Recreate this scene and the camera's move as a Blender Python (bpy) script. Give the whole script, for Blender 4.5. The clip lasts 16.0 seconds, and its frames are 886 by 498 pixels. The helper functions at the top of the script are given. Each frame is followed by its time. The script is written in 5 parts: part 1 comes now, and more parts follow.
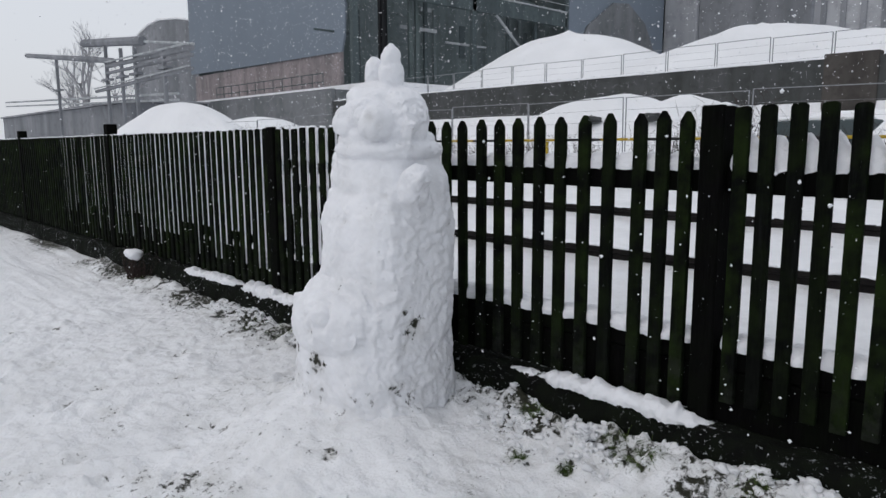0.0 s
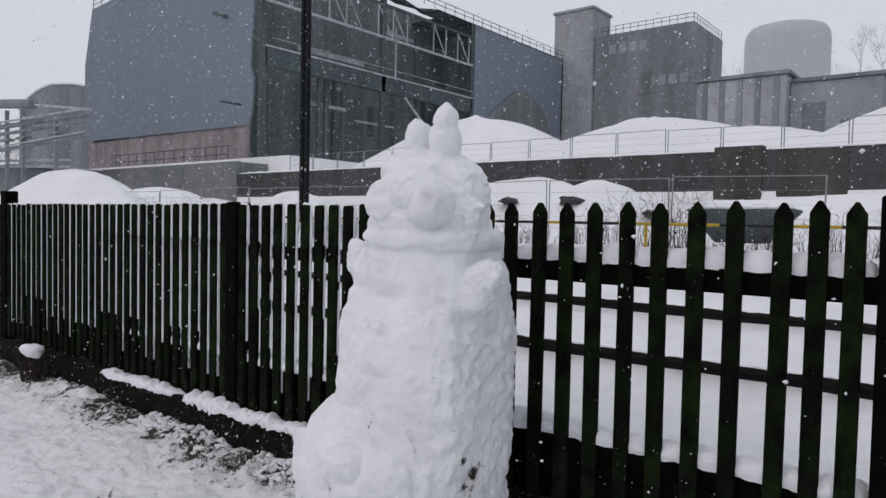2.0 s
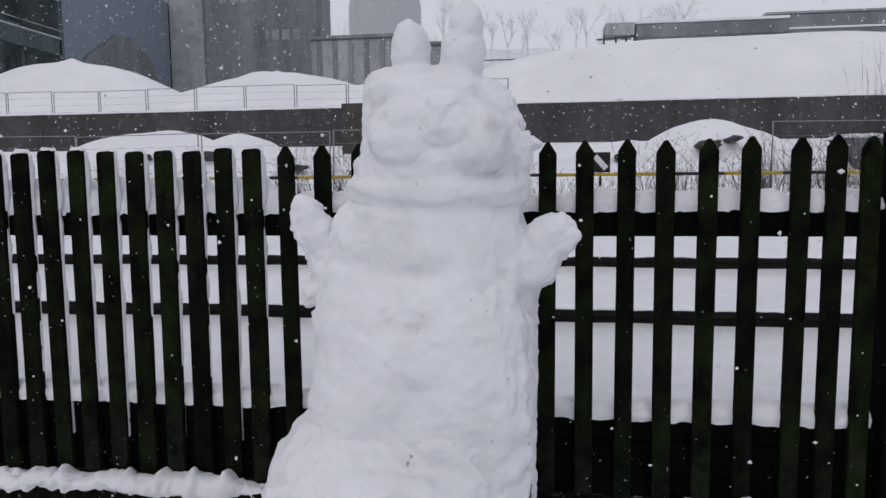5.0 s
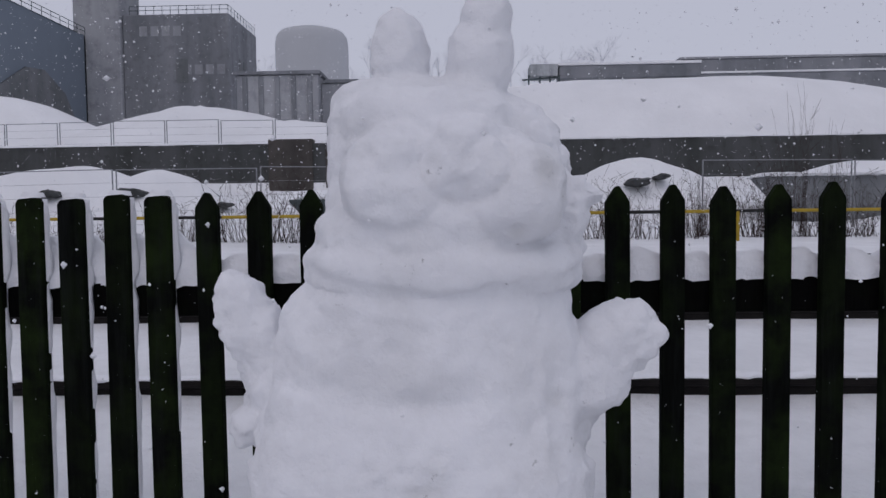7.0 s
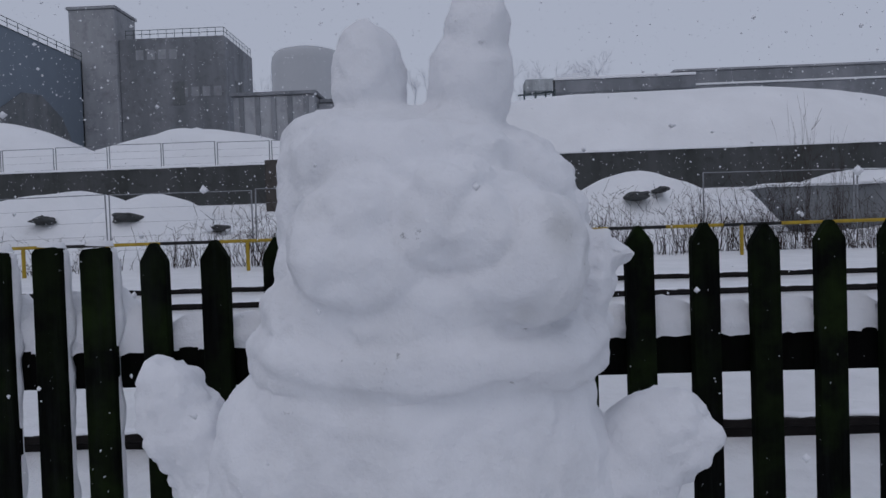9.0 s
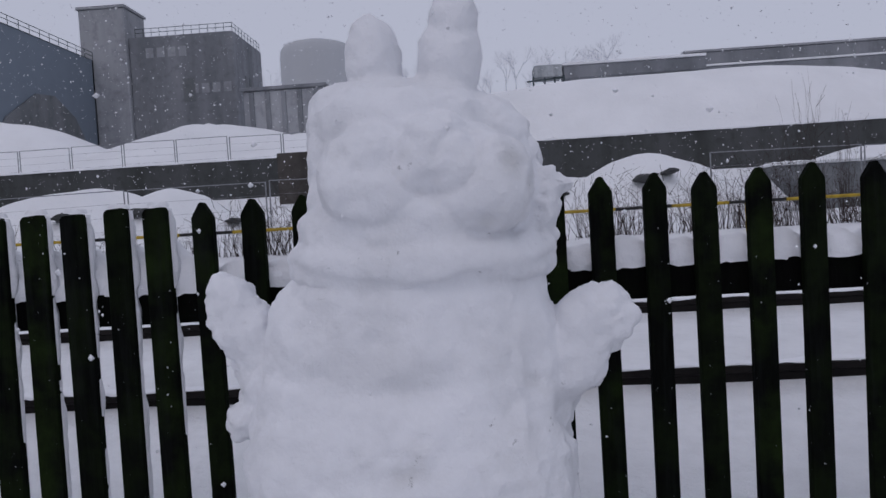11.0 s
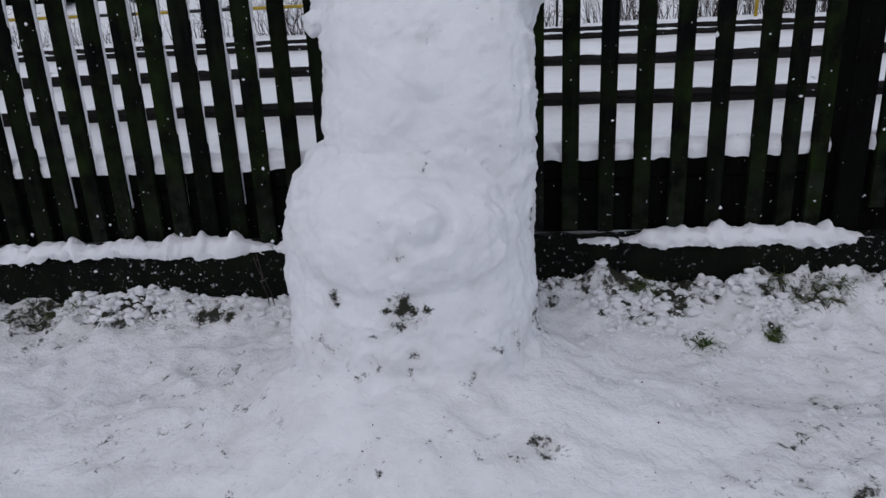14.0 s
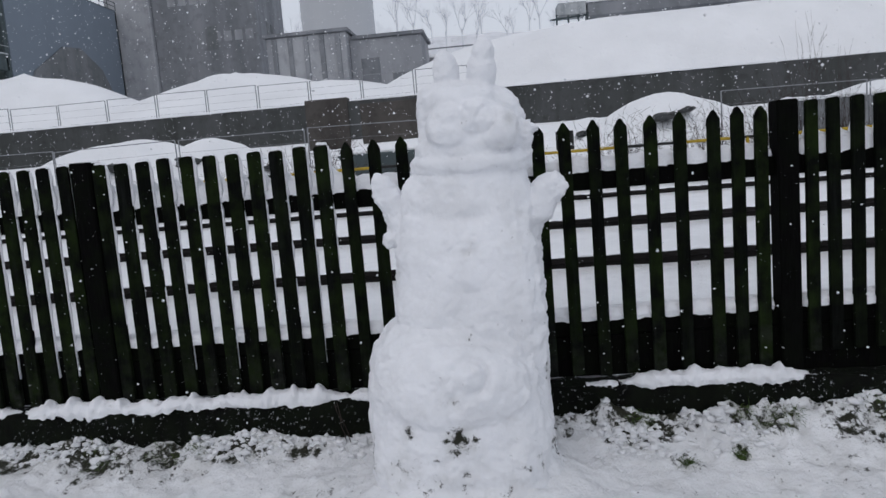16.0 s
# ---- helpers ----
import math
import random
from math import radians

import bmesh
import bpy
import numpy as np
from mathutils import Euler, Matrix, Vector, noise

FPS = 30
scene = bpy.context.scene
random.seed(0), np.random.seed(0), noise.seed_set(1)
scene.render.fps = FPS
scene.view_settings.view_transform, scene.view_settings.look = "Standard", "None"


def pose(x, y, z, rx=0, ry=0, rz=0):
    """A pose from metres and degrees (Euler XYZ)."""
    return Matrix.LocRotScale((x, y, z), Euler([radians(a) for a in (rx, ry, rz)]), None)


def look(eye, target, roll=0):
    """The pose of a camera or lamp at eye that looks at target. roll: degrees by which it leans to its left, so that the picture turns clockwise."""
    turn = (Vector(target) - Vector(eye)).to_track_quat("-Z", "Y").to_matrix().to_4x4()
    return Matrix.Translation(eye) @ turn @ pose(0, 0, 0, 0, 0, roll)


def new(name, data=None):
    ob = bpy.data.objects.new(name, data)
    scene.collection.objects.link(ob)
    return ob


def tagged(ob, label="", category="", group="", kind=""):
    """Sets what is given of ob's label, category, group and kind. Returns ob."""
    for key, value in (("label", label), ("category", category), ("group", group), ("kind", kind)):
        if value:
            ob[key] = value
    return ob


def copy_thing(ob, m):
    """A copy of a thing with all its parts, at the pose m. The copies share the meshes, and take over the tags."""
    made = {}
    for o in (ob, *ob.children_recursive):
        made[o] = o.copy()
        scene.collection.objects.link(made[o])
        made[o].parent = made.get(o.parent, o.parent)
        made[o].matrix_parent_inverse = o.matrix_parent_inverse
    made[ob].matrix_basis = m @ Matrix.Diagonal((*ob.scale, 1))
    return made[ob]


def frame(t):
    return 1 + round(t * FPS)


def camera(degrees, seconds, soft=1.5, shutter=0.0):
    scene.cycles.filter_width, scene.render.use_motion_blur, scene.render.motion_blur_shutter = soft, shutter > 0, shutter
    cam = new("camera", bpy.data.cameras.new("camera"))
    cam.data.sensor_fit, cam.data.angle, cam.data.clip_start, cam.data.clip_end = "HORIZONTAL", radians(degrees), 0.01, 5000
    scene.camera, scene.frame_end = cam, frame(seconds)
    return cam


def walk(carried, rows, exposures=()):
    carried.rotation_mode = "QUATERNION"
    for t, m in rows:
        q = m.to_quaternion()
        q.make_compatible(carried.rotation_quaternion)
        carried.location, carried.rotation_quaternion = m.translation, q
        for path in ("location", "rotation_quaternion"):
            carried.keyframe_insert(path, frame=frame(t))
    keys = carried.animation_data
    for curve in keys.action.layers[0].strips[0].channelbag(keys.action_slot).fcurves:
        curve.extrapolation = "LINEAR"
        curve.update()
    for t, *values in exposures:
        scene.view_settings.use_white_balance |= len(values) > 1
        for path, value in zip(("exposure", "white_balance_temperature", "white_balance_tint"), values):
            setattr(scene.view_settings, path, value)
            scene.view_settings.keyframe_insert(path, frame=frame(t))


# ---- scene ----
cam = camera(65.3, 16.0)
PATH = [
    (0, (2.467, -2.429, 1.238), (1.027, -1.073, 0.94), -0.3),
    (0.5, (2.292, -2.482, 1.232), (0.946, -1.032, 0.941), 0.2),
    (1, (2.035, -2.466, 1.248), (0.8, -0.914, 0.988), 0.7),
    (1.5, (1.769, -2.34, 1.238), (0.52, -0.791, 1.034), 1.0),
    (2, (1.521, -2.289, 1.272), (0.273, -0.728, 1.196), 1.2),
    (2.5, (1.29, -2.317, 1.301), (0.143, -0.683, 1.421), -0.1),
    (3, (1.068, -2.245, 1.251), (-0.039, -0.58, 1.26), 0.1),
    (3.5, (0.851, -2.147, 1.203), (-0.127, -0.421, 0.952), 2.1),
    (4, (0.581, -2.194, 1.22), (0.009, -0.295, 0.961), 2.4),
    (6.3, (0.151, -1.933, 1.24), (-0.055, 0.05, 1.077), -1.2),
    (6.5, (0.138, -1.824, 1.241), (-0.058, 0.161, 1.09), -1.2),
    (7, (0.045, -1.606, 1.291), (-0.023, 0.39, 1.198), -0.7),
    (7.5, (0.045, -1.408, 1.329), (-0.057, 0.587, 1.218), -1.0),
    (8, (0.061, -1.298, 1.37), (-0.03, 0.699, 1.283), -2.2),
    (8.2, (0.057, -1.295, 1.371), (-0.03, 0.703, 1.32), -2.2),
    (10.3, (0.058, -1.54, 1.308), (0.026, 0.459, 1.262), -1.6),
    (10.5, (0.066, -1.56, 1.303), (0.016, 0.44, 1.248), -1.8),
    (11, (0.102, -1.648, 1.27), (-0.003, 0.348, 1.195), -3.4),
    (11.5, (0.159, -1.746, 1.217), (-0.072, 0.239, 1.125), -4.3),
    (12, (0.136, -1.855, 1.143), (-0.055, 0.133, 1.043), -2.9),
    (12.5, (0.077, -1.976, 1.04), (-0.022, 0.009, 0.816), -2.4),
    (13, (0.089, -2.111, 0.964), (-0.033, -0.149, 0.597), -2.2),
    (13.5, (0.128, -2.249, 0.941), (-0.029, -0.326, 0.412), -2.3),
    (14, (0.127, -2.34, 0.943), (-0.016, -0.444, 0.322), -2.6),
    (14.5, (0.067, -2.484, 0.964), (0.012, -0.571, 0.385), -2.3),
    (15, (0.029, -2.664, 1.021), (0.02, -0.729, 0.516), -2.7),
    (15.5, (0.066, -2.837, 1.156), (0.016, -0.857, 0.88), -4.5),
    (16, (0.122, -3.049, 1.203), (-0.066, -1.071, 0.973), -4.7),
]
walk(cam, [(t, look(eye, target, roll)) for t, eye, target, roll in PATH],
     [(0, -1.09, 6260, 9), (1.5, -1.11, 6280, 12), (2.0, -1.22, 6300, 13), (2.5, -1.40, 6310, 14), (3.0, -1.28, 6250, 10), (4.2, -1.30, 6190, 11), (6.3, -1.43, 6110, 16), (7.0, -1.62, 5980, 18), (8, -1.89, 5700, 12), (11, -1.70, 5840, 18), (12.5, -1.44, 5960, 15), (13.5, -1.41, 6000, 13), (14.5, -1.43, 5920, 12), (15.5, -1.22, 6050, 10), (16, -1.25, 6080, 10)])

# ---- world and light: a low overcast sky in falling snow ----
world = bpy.data.worlds.new("overcast_sky")
world.use_nodes = True
scene.world = world
wt = world.node_tree
wt.nodes.clear()
w_out = wt.nodes.new("ShaderNodeOutputWorld")
w_sky = wt.nodes.new("ShaderNodeTexSky")
w_sky.sky_type = 'NISHITA'
w_sky.sun_disc = False
w_sky.sun_elevation = radians(53)
w_sky.sun_rotation = radians(201)
w_sky.dust_density = 6.0
w_bg = wt.nodes.new("ShaderNodeBackground")
w_bg.inputs["Strength"].default_value = 0.05
w_cloud = wt.nodes.new("ShaderNodeBackground")
w_cloud.inputs["Color"].default_value = (0.574, 0.578, 0.598, 1)
w_cloud.inputs["Strength"].default_value = 2.4
w_add = wt.nodes.new("ShaderNodeAddShader")
wt.links.new(w_sky.outputs[0], w_bg.inputs["Color"])
wt.links.new(w_bg.outputs[0], w_add.inputs[0])
wt.links.new(w_cloud.outputs[0], w_add.inputs[1])
wt.links.new(w_add.outputs[0], w_out.inputs["Surface"])

sun_data = bpy.data.lights.new("sun", 'SUN')
sun_data.energy = 0.12
sun_data.angle = radians(30)
sun_data.color = (1.0, 0.98, 0.96)
sun = new("sun", sun_data)
sun.matrix_world = look((-15, -38, 55), (0, 0, 0))


# ---- materials ----
def nodes_of(name):
    m = bpy.data.materials.new(name)
    m.use_nodes = True
    nt = m.node_tree
    return m, nt, nt.nodes["Principled BSDF"]


def coords(nt, scale=(1, 1, 1)):
    tc = nt.nodes.new("ShaderNodeTexCoord")
    mp = nt.nodes.new("ShaderNodeMapping")
    mp.inputs["Scale"].default_value = scale
    nt.links.new(tc.outputs["Object"], mp.inputs["Vector"])
    return mp.outputs["Vector"]


def noise_tex(nt, vec, scale, detail=4.0, rough=0.55):
    n = nt.nodes.new("ShaderNodeTexNoise")
    n.inputs["Scale"].default_value = scale
    n.inputs["Detail"].default_value = detail
    n.inputs["Roughness"].default_value = rough
    nt.links.new(vec, n.inputs["Vector"])
    return n.outputs["Fac"]


def ramp(nt, fac, lo, hi):
    r = nt.nodes.new("ShaderNodeMapRange")
    r.inputs["From Min"].default_value = lo
    r.inputs["From Max"].default_value = hi
    nt.links.new(fac, r.inputs["Value"])
    return r.outputs["Result"]


def mix(nt, fac, a, b):
    m = nt.nodes.new("ShaderNodeMix")
    m.data_type = 'RGBA'
    if isinstance(fac, float):
        m.inputs["Factor"].default_value = fac
    else:
        nt.links.new(fac, m.inputs["Factor"])
    for value, socket in ((a, m.inputs["A"]), (b, m.inputs["B"])):
        if isinstance(value, tuple):
            socket.default_value = (*value, 1)
        else:
            nt.links.new(value, socket)
    return m.outputs["Result"]


def calc(nt, op, a, b):
    m = nt.nodes.new("ShaderNodeMath")
    m.operation = op
    for value, socket in ((a, m.inputs[0]), (b, m.inputs[1])):
        if isinstance(value, (int, float)):
            socket.default_value = value
        else:
            nt.links.new(value, socket)
    return m.outputs[0]


def bump(nt, bsdf, fac, strength, distance, before=None):
    b = nt.nodes.new("ShaderNodeBump")
    b.inputs["Strength"].default_value = strength
    b.inputs["Distance"].default_value = distance
    nt.links.new(fac, b.inputs["Height"])
    if before:
        nt.links.new(before, b.inputs["Normal"])
    nt.links.new(b.outputs["Normal"], bsdf.inputs["Normal"])
    return b.outputs["Normal"]


def snow_material(name, tint, dirty=False, coarse=1.0, crumbly=0.55):
    m, nt, b = nodes_of(name)
    v = coords(nt)
    grain = noise_tex(nt, v, 160.0 / coarse, 3.0)
    lumps = noise_tex(nt, v, 34.0 / coarse, 6.0, 0.62)
    broad = noise_tex(nt, v, 2.6 / coarse, 4.0)
    dark = tuple(c * 0.9 for c in tint)
    col = mix(nt, ramp(nt, broad, 0.35, 0.7), tint, dark)
    if dirty:
        # mask of soil; on the cat it also carries painted shade
        at = nt.nodes.new("ShaderNodeAttribute")
        at.attribute_name = "dirt_shade"
        speck = noise_tex(nt, v, 22.0, 8.0, 0.74)
        blot = noise_tex(nt, v, 9.0, 5.0, 0.65)
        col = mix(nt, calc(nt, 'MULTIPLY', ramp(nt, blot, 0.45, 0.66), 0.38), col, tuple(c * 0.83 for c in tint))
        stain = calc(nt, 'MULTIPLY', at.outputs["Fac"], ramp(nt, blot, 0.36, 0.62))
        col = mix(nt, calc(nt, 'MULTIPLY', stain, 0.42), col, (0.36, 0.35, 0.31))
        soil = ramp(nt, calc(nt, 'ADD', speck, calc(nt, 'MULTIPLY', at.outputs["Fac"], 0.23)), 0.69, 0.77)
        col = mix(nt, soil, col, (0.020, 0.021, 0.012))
    nt.links.new(col, b.inputs["Base Color"])
    b.inputs["Roughness"].default_value = 0.62
    b.inputs["Specular IOR Level"].default_value = 0.25
    n1 = bump(nt, b, lumps, crumbly, 0.018 * coarse)
    bump(nt, b, grain, 0.35, 0.003 * coarse, n1)
    return m


SNOW = snow_material("packed_snow", (0.84, 0.85, 0.88), True, 1.0, 0.38)
TRODDEN = snow_material("trodden_snow", (0.85, 0.86, 0.88), True, 1.6, 0.7)
SOFT = snow_material("fresh_snow", (0.87, 0.88, 0.91))
FAR_SNOW = snow_material("distant_snow", (0.86, 0.87, 0.89), coarse=14.0)


def wood_material(name, base, moss, amount, wear):
    m, nt, b = nodes_of(name)
    info = nt.nodes.new("ShaderNodeObjectInfo")
    shift = nt.nodes.new("ShaderNodeVectorMath")
    shift.operation = 'ADD'
    scaled = nt.nodes.new("ShaderNodeVectorMath")
    scaled.operation = 'SCALE'
    scaled.inputs["Scale"].default_value = 7.0
    comb = nt.nodes.new("ShaderNodeCombineXYZ")
    for i in range(3):
        nt.links.new(info.outputs["Random"], comb.inputs[i])
    nt.links.new(comb.outputs[0], scaled.inputs[0])
    nt.links.new(coords(nt, (1, 1, 0.09)), shift.inputs[0])
    nt.links.new(scaled.outputs[0], shift.inputs[1])
    v = shift.outputs[0]
    grain = noise_tex(nt, v, 130.0, 4.0, 0.6)
    plain = nt.nodes.new("ShaderNodeVectorMath")
    plain.operation = 'ADD'
    nt.links.new(coords(nt), plain.inputs[0])
    nt.links.new(scaled.outputs[0], plain.inputs[1])
    patch = noise_tex(nt, plain.outputs[0], 7.0, 5.0, 0.65)
    col = mix(nt, ramp(nt, grain, 0.3, 0.75), base, tuple(c * 2.3 for c in base))
    moss_fac = calc(nt, 'MULTIPLY', ramp(nt, patch, 0.42, 0.7), calc(nt, 'MULTIPLY_ADD', info.outputs["Random"], amount))
    col = mix(nt, moss_fac, col, moss)
    sep = nt.nodes.new("ShaderNodeSeparateXYZ")
    nt.links.new(coords(nt), sep.inputs[0])
    worn = calc(nt, 'MULTIPLY', ramp(nt, sep.outputs["Z"], 0.55, 0.27), ramp(nt, noise_tex(nt, plain.outputs[0], 16.0, 5.0, 0.7), 0.42, 0.62))
    col = mix(nt, calc(nt, 'MULTIPLY', worn, calc(nt, 'MULTIPLY', info.outputs["Random"], wear)), col, (0.024, 0.026, 0.022))
    bleached = ramp(nt, noise_tex(nt, v, 26.0, 5.0, 0.7), 0.55, 0.72)
    col = mix(nt, calc(nt, 'MULTIPLY', bleached, 0.5 * wear), col, (0.016, 0.018, 0.0175))
    dust = noise_tex(nt, plain.outputs[0], 95.0, 2.0, 0.5)
    col = mix(nt, calc(nt, 'MULTIPLY', ramp(nt, dust, 0.735, 0.77), 0.75), col, (0.7, 0.72, 0.75))
    nt.links.new(col, b.inputs["Base Color"])
    b.inputs["Roughness"].default_value = 0.85
    b.inputs["Specular IOR Level"].default_value = 0.02
    bump(nt, b, grain, 0.5, 0.003)
    return m


WOOD = wood_material("wet_dark_wood", (0.0023, 0.0027, 0.0024), (0.0120, 0.0200, 0.0060), 0.8, 0.8)
POST = wood_material("black_post_wood", (0.0020, 0.0020, 0.0020), (0.004, 0.006, 0.003), 0.4, 0.0)


def stone_material(name, base, stain, scale=1.0, bump_size=0.01, streak=0.12, rough=0.85, spotty=0.55, specks=0.0):
    m, nt, b = nodes_of(name)
    v = coords(nt)
    vs = coords(nt, (1, 1, streak))
    streaks = noise_tex(nt, vs, 1.6 * scale, 5.0, 0.6)
    spots = noise_tex(nt, v, 5.5 * scale, 6.0, 0.65)
    fine = noise_tex(nt, v, 38.0 * scale, 4.0, 0.6)
    col = mix(nt, ramp(nt, streaks, 0.36, 0.66), base, stain)
    col = mix(nt, calc(nt, 'MULTIPLY', ramp(nt, spots, 0.5, 0.75), spotty), col, tuple(c * 0.55 for c in stain))
    if specks:
        rime = calc(nt, 'MULTIPLY', ramp(nt, noise_tex(nt, v, 48.0, 5.0, 0.7), 0.60, 0.66), ramp(nt, noise_tex(nt, v, 6.0, 3.0), 0.42, 0.6))
        col = mix(nt, calc(nt, 'MULTIPLY', rime, specks), col, (0.75, 0.77, 0.8))
    nt.links.new(col, b.inputs["Base Color"])
    b.inputs["Roughness"].default_value = rough
    b.inputs["Specular IOR Level"].default_value = 0.08
    bump(nt, b, fine, 0.5, bump_size)
    return m


KERB = stone_material("wet_mossy_concrete", (0.004, 0.0042, 0.004), (0.008, 0.011, 0.006), 6.0, 0.03, 0.8, 0.9, 0.4, 0.75)
WALL = stone_material("dark_retaining_concrete", (0.085, 0.088, 0.090), (0.052, 0.056, 0.054), 0.35, 0.05)
BROWNED = stone_material("brown_stained_render", (0.090, 0.083, 0.077), (0.055, 0.051, 0.048), 0.35, 0.05)
PANEL = stone_material("grey_blue_sheet_cladding", (0.20, 0.235, 0.28), (0.185, 0.217, 0.258), 0.10, 0.02, 0.3, 0.6, 0.10)
PINKISH = stone_material("stained_render", (0.35, 0.305, 0.31), (0.20, 0.185, 0.19), 0.35, 0.05)
CONC_DARK = stone_material("dark_weathered_concrete", (0.22, 0.228, 0.24), (0.14, 0.15, 0.155), 0.12, 0.06)
STEEL = stone_material("dark_green_steel", (0.10, 0.125, 0.13), (0.07, 0.085, 0.09), 0.3, 0.02)
INNER = stone_material("dark_hall_interior", (0.17, 0.20, 0.205), (0.10, 0.125, 0.125), 0.16, 0.03)
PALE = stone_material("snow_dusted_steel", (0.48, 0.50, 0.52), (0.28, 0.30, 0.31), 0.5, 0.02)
# tank plate paled towards the sky: distance haze put into its colour
TANK = stone_material("haze_paled_tank_plate", (0.50, 0.515, 0.54), (0.47, 0.485, 0.51), 0.06, 0.03, 0.1, 0.8, 0.05)
MAST = stone_material("tarred_steel", (0.02, 0.021, 0.023), (0.012, 0.013, 0.014), 3.0, 0.003)
WIRE = stone_material("galvanised_wire", (0.30, 0.31, 0.33), (0.2, 0.21, 0.22), 8.0, 0.001, 1.0, 0.5)
RUST = stone_material("rusty_rail_steel", (0.018, 0.016, 0.015), (0.01, 0.009, 0.009), 5.0, 0.002, 1.0, 0.6)
TWIG = stone_material("bare_twig_bark", (0.055, 0.042, 0.038), (0.035, 0.026, 0.024), 20.0, 0.001, 1.0)
# frosted bark, paled further so the colour holds the distance haze
HAZED_FROST = stone_material("hazed_frosted_branches", (0.46, 0.46, 0.48), (0.40, 0.40, 0.42), 1.0, 0.01, 1.0)
# far buildings: haze of the snowfall painted in as lighter base colours
MISTED = stone_material("haze_paled_concrete", (0.40, 0.41, 0.43), (0.27, 0.28, 0.30), 0.10, 0.06)
MISTED_DARK = stone_material("haze_greyed_concrete", (0.27, 0.28, 0.30), (0.17, 0.18, 0.195), 0.12, 0.06)
YELLOW = stone_material("faded_yellow_paint", (0.42, 0.30, 0.035), (0.30, 0.21, 0.03), 4.0, 0.001, 1.0, 0.5)
BLACKPAINT = stone_material("black_band_paint", (0.03, 0.03, 0.03), (0.02, 0.02, 0.02), 4.0, 0.001, 1.0, 0.5)
WHITEPAINT = stone_material("white_sign_paint", (0.7, 0.7, 0.7), (0.6, 0.6, 0.6), 4.0, 0.001, 1.0, 0.5)
GRASS = stone_material("wet_grass_blade", (0.050, 0.100, 0.022), (0.085, 0.105, 0.03), 9.0, 0.001, 1.0, 0.6)
SOIL = stone_material("wet_soil", (0.03, 0.024, 0.018), (0.018, 0.015, 0.012), 30.0, 0.003, 1.0)
# near-white colour paints haze over the snowy hill and its trees
HAZED_WOOD = stone_material("haze_whitened_branches", (0.78, 0.79, 0.82), (0.72, 0.73, 0.76), 0.05, 0.05, 1.0)


# ---- small tools ----
def lattice(p, scale, seed):
    """Smooth value noise from -1 to 1 at the points p (n x 3)."""
    q = np.asarray(p, float) / scale
    i = np.floor(q).astype(np.int64)
    f = q - i
    f = f * f * (3 - 2 * f)
    total = np.zeros(len(q))
    for dx in (0, 1):
        for dy in (0, 1):
            for dz in (0, 1):
                h = (i[:, 0] + dx) * 374761393 + (i[:, 1] + dy) * 668265263 + (i[:, 2] + dz) * 2147483647 + seed * 1274126177
                h = (h ^ (h >> 13)) * 1274126177
                h = (h ^ (h >> 16)) & 0xFFFFFF
                w = (f[:, 0] if dx else 1 - f[:, 0]) * (f[:, 1] if dy else 1 - f[:, 1]) * (f[:, 2] if dz else 1 - f[:, 2])
                total += w * (h / 0x7FFFFF - 1.0)
    return total


def fbm(p, scale, seed, octaves=3):
    out, amp = 0.0, 1.0
    for o in range(octaves):
        out = out + amp * lattice(p, scale / 2 ** o, seed + o)
        amp *= 0.5
    return out


def root_of(ob):
    while ob.parent:
        ob = ob.parent
    return ob


def shade(me):
    me.polygons.foreach_set("use_smooth", [True] * len(me.polygons))


def part(name, bm, material, parent, label="", smooth=False):
    base = root_of(parent).location
    for v in bm.verts:
        v.co -= base
    me = bpy.data.meshes.new(name)
    bm.to_mesh(me)
    bm.free()
    me.materials.append(material)
    if smooth:
        shade(me)
    ob = new(name, me)
    ob.parent = parent
    return tagged(ob, label)


def thing(name, at, label, category, group="", kind=""):
    ob = new(name)
    ob.location = at
    ob.empty_display_size = 0.1
    return tagged(ob, label, category, group, kind)


def single(name, bm, material, label="", category="", group="", kind="", smooth=False):
    me = bpy.data.meshes.new(name)
    bm.to_mesh(me)
    bm.free()
    me.materials.append(material)
    if smooth:
        shade(me)
    return tagged(new(name, me), label, category, group, kind)


def add_box(bm, lo, hi, bevel=0.0):
    made = bmesh.ops.create_cube(bm, size=1)["verts"]
    for v in made:
        v.co = Vector([lo[k] + (v.co[k] + 0.5) * (hi[k] - lo[k]) for k in range(3)])
    if bevel:
        edges = list({e for v in made for e in v.link_edges})
        bmesh.ops.bevel(bm, geom=edges, offset=bevel, segments=1, affect='EDGES')
    return bm


def box(lo, hi, bevel=0.0):
    return add_box(bmesh.new(), lo, hi, bevel)


def add_rod(bm, a, b, r0, r1=None, sides=6):
    a, b = Vector(a), Vector(b)
    r1 = r0 if r1 is None else r1
    turn = (b - a).to_track_quat('Z', 'Y')
    rings = []
    for p, r in ((a, r0), (b, r1)):
        rings.append([bm.verts.new(p + turn @ Vector((r * math.cos(k * math.tau / sides), r * math.sin(k * math.tau / sides), 0))) for k in range(sides)])
    for k in range(sides):
        n = (k + 1) % sides
        bm.faces.new((rings[0][k], rings[0][n], rings[1][n], rings[1][k]))
    bm.faces.new(rings[1])
    bm.faces.new(rings[0][::-1])
    return bm


def rod(a, b, r0, r1=None, sides=6):
    return add_rod(bmesh.new(), a, b, r0, r1, sides)


def from_arrays(name, verts, faces, material):
    me = bpy.data.meshes.new(name)
    me.from_pydata(verts, [], faces)
    me.materials.append(material)
    shade(me)
    return me


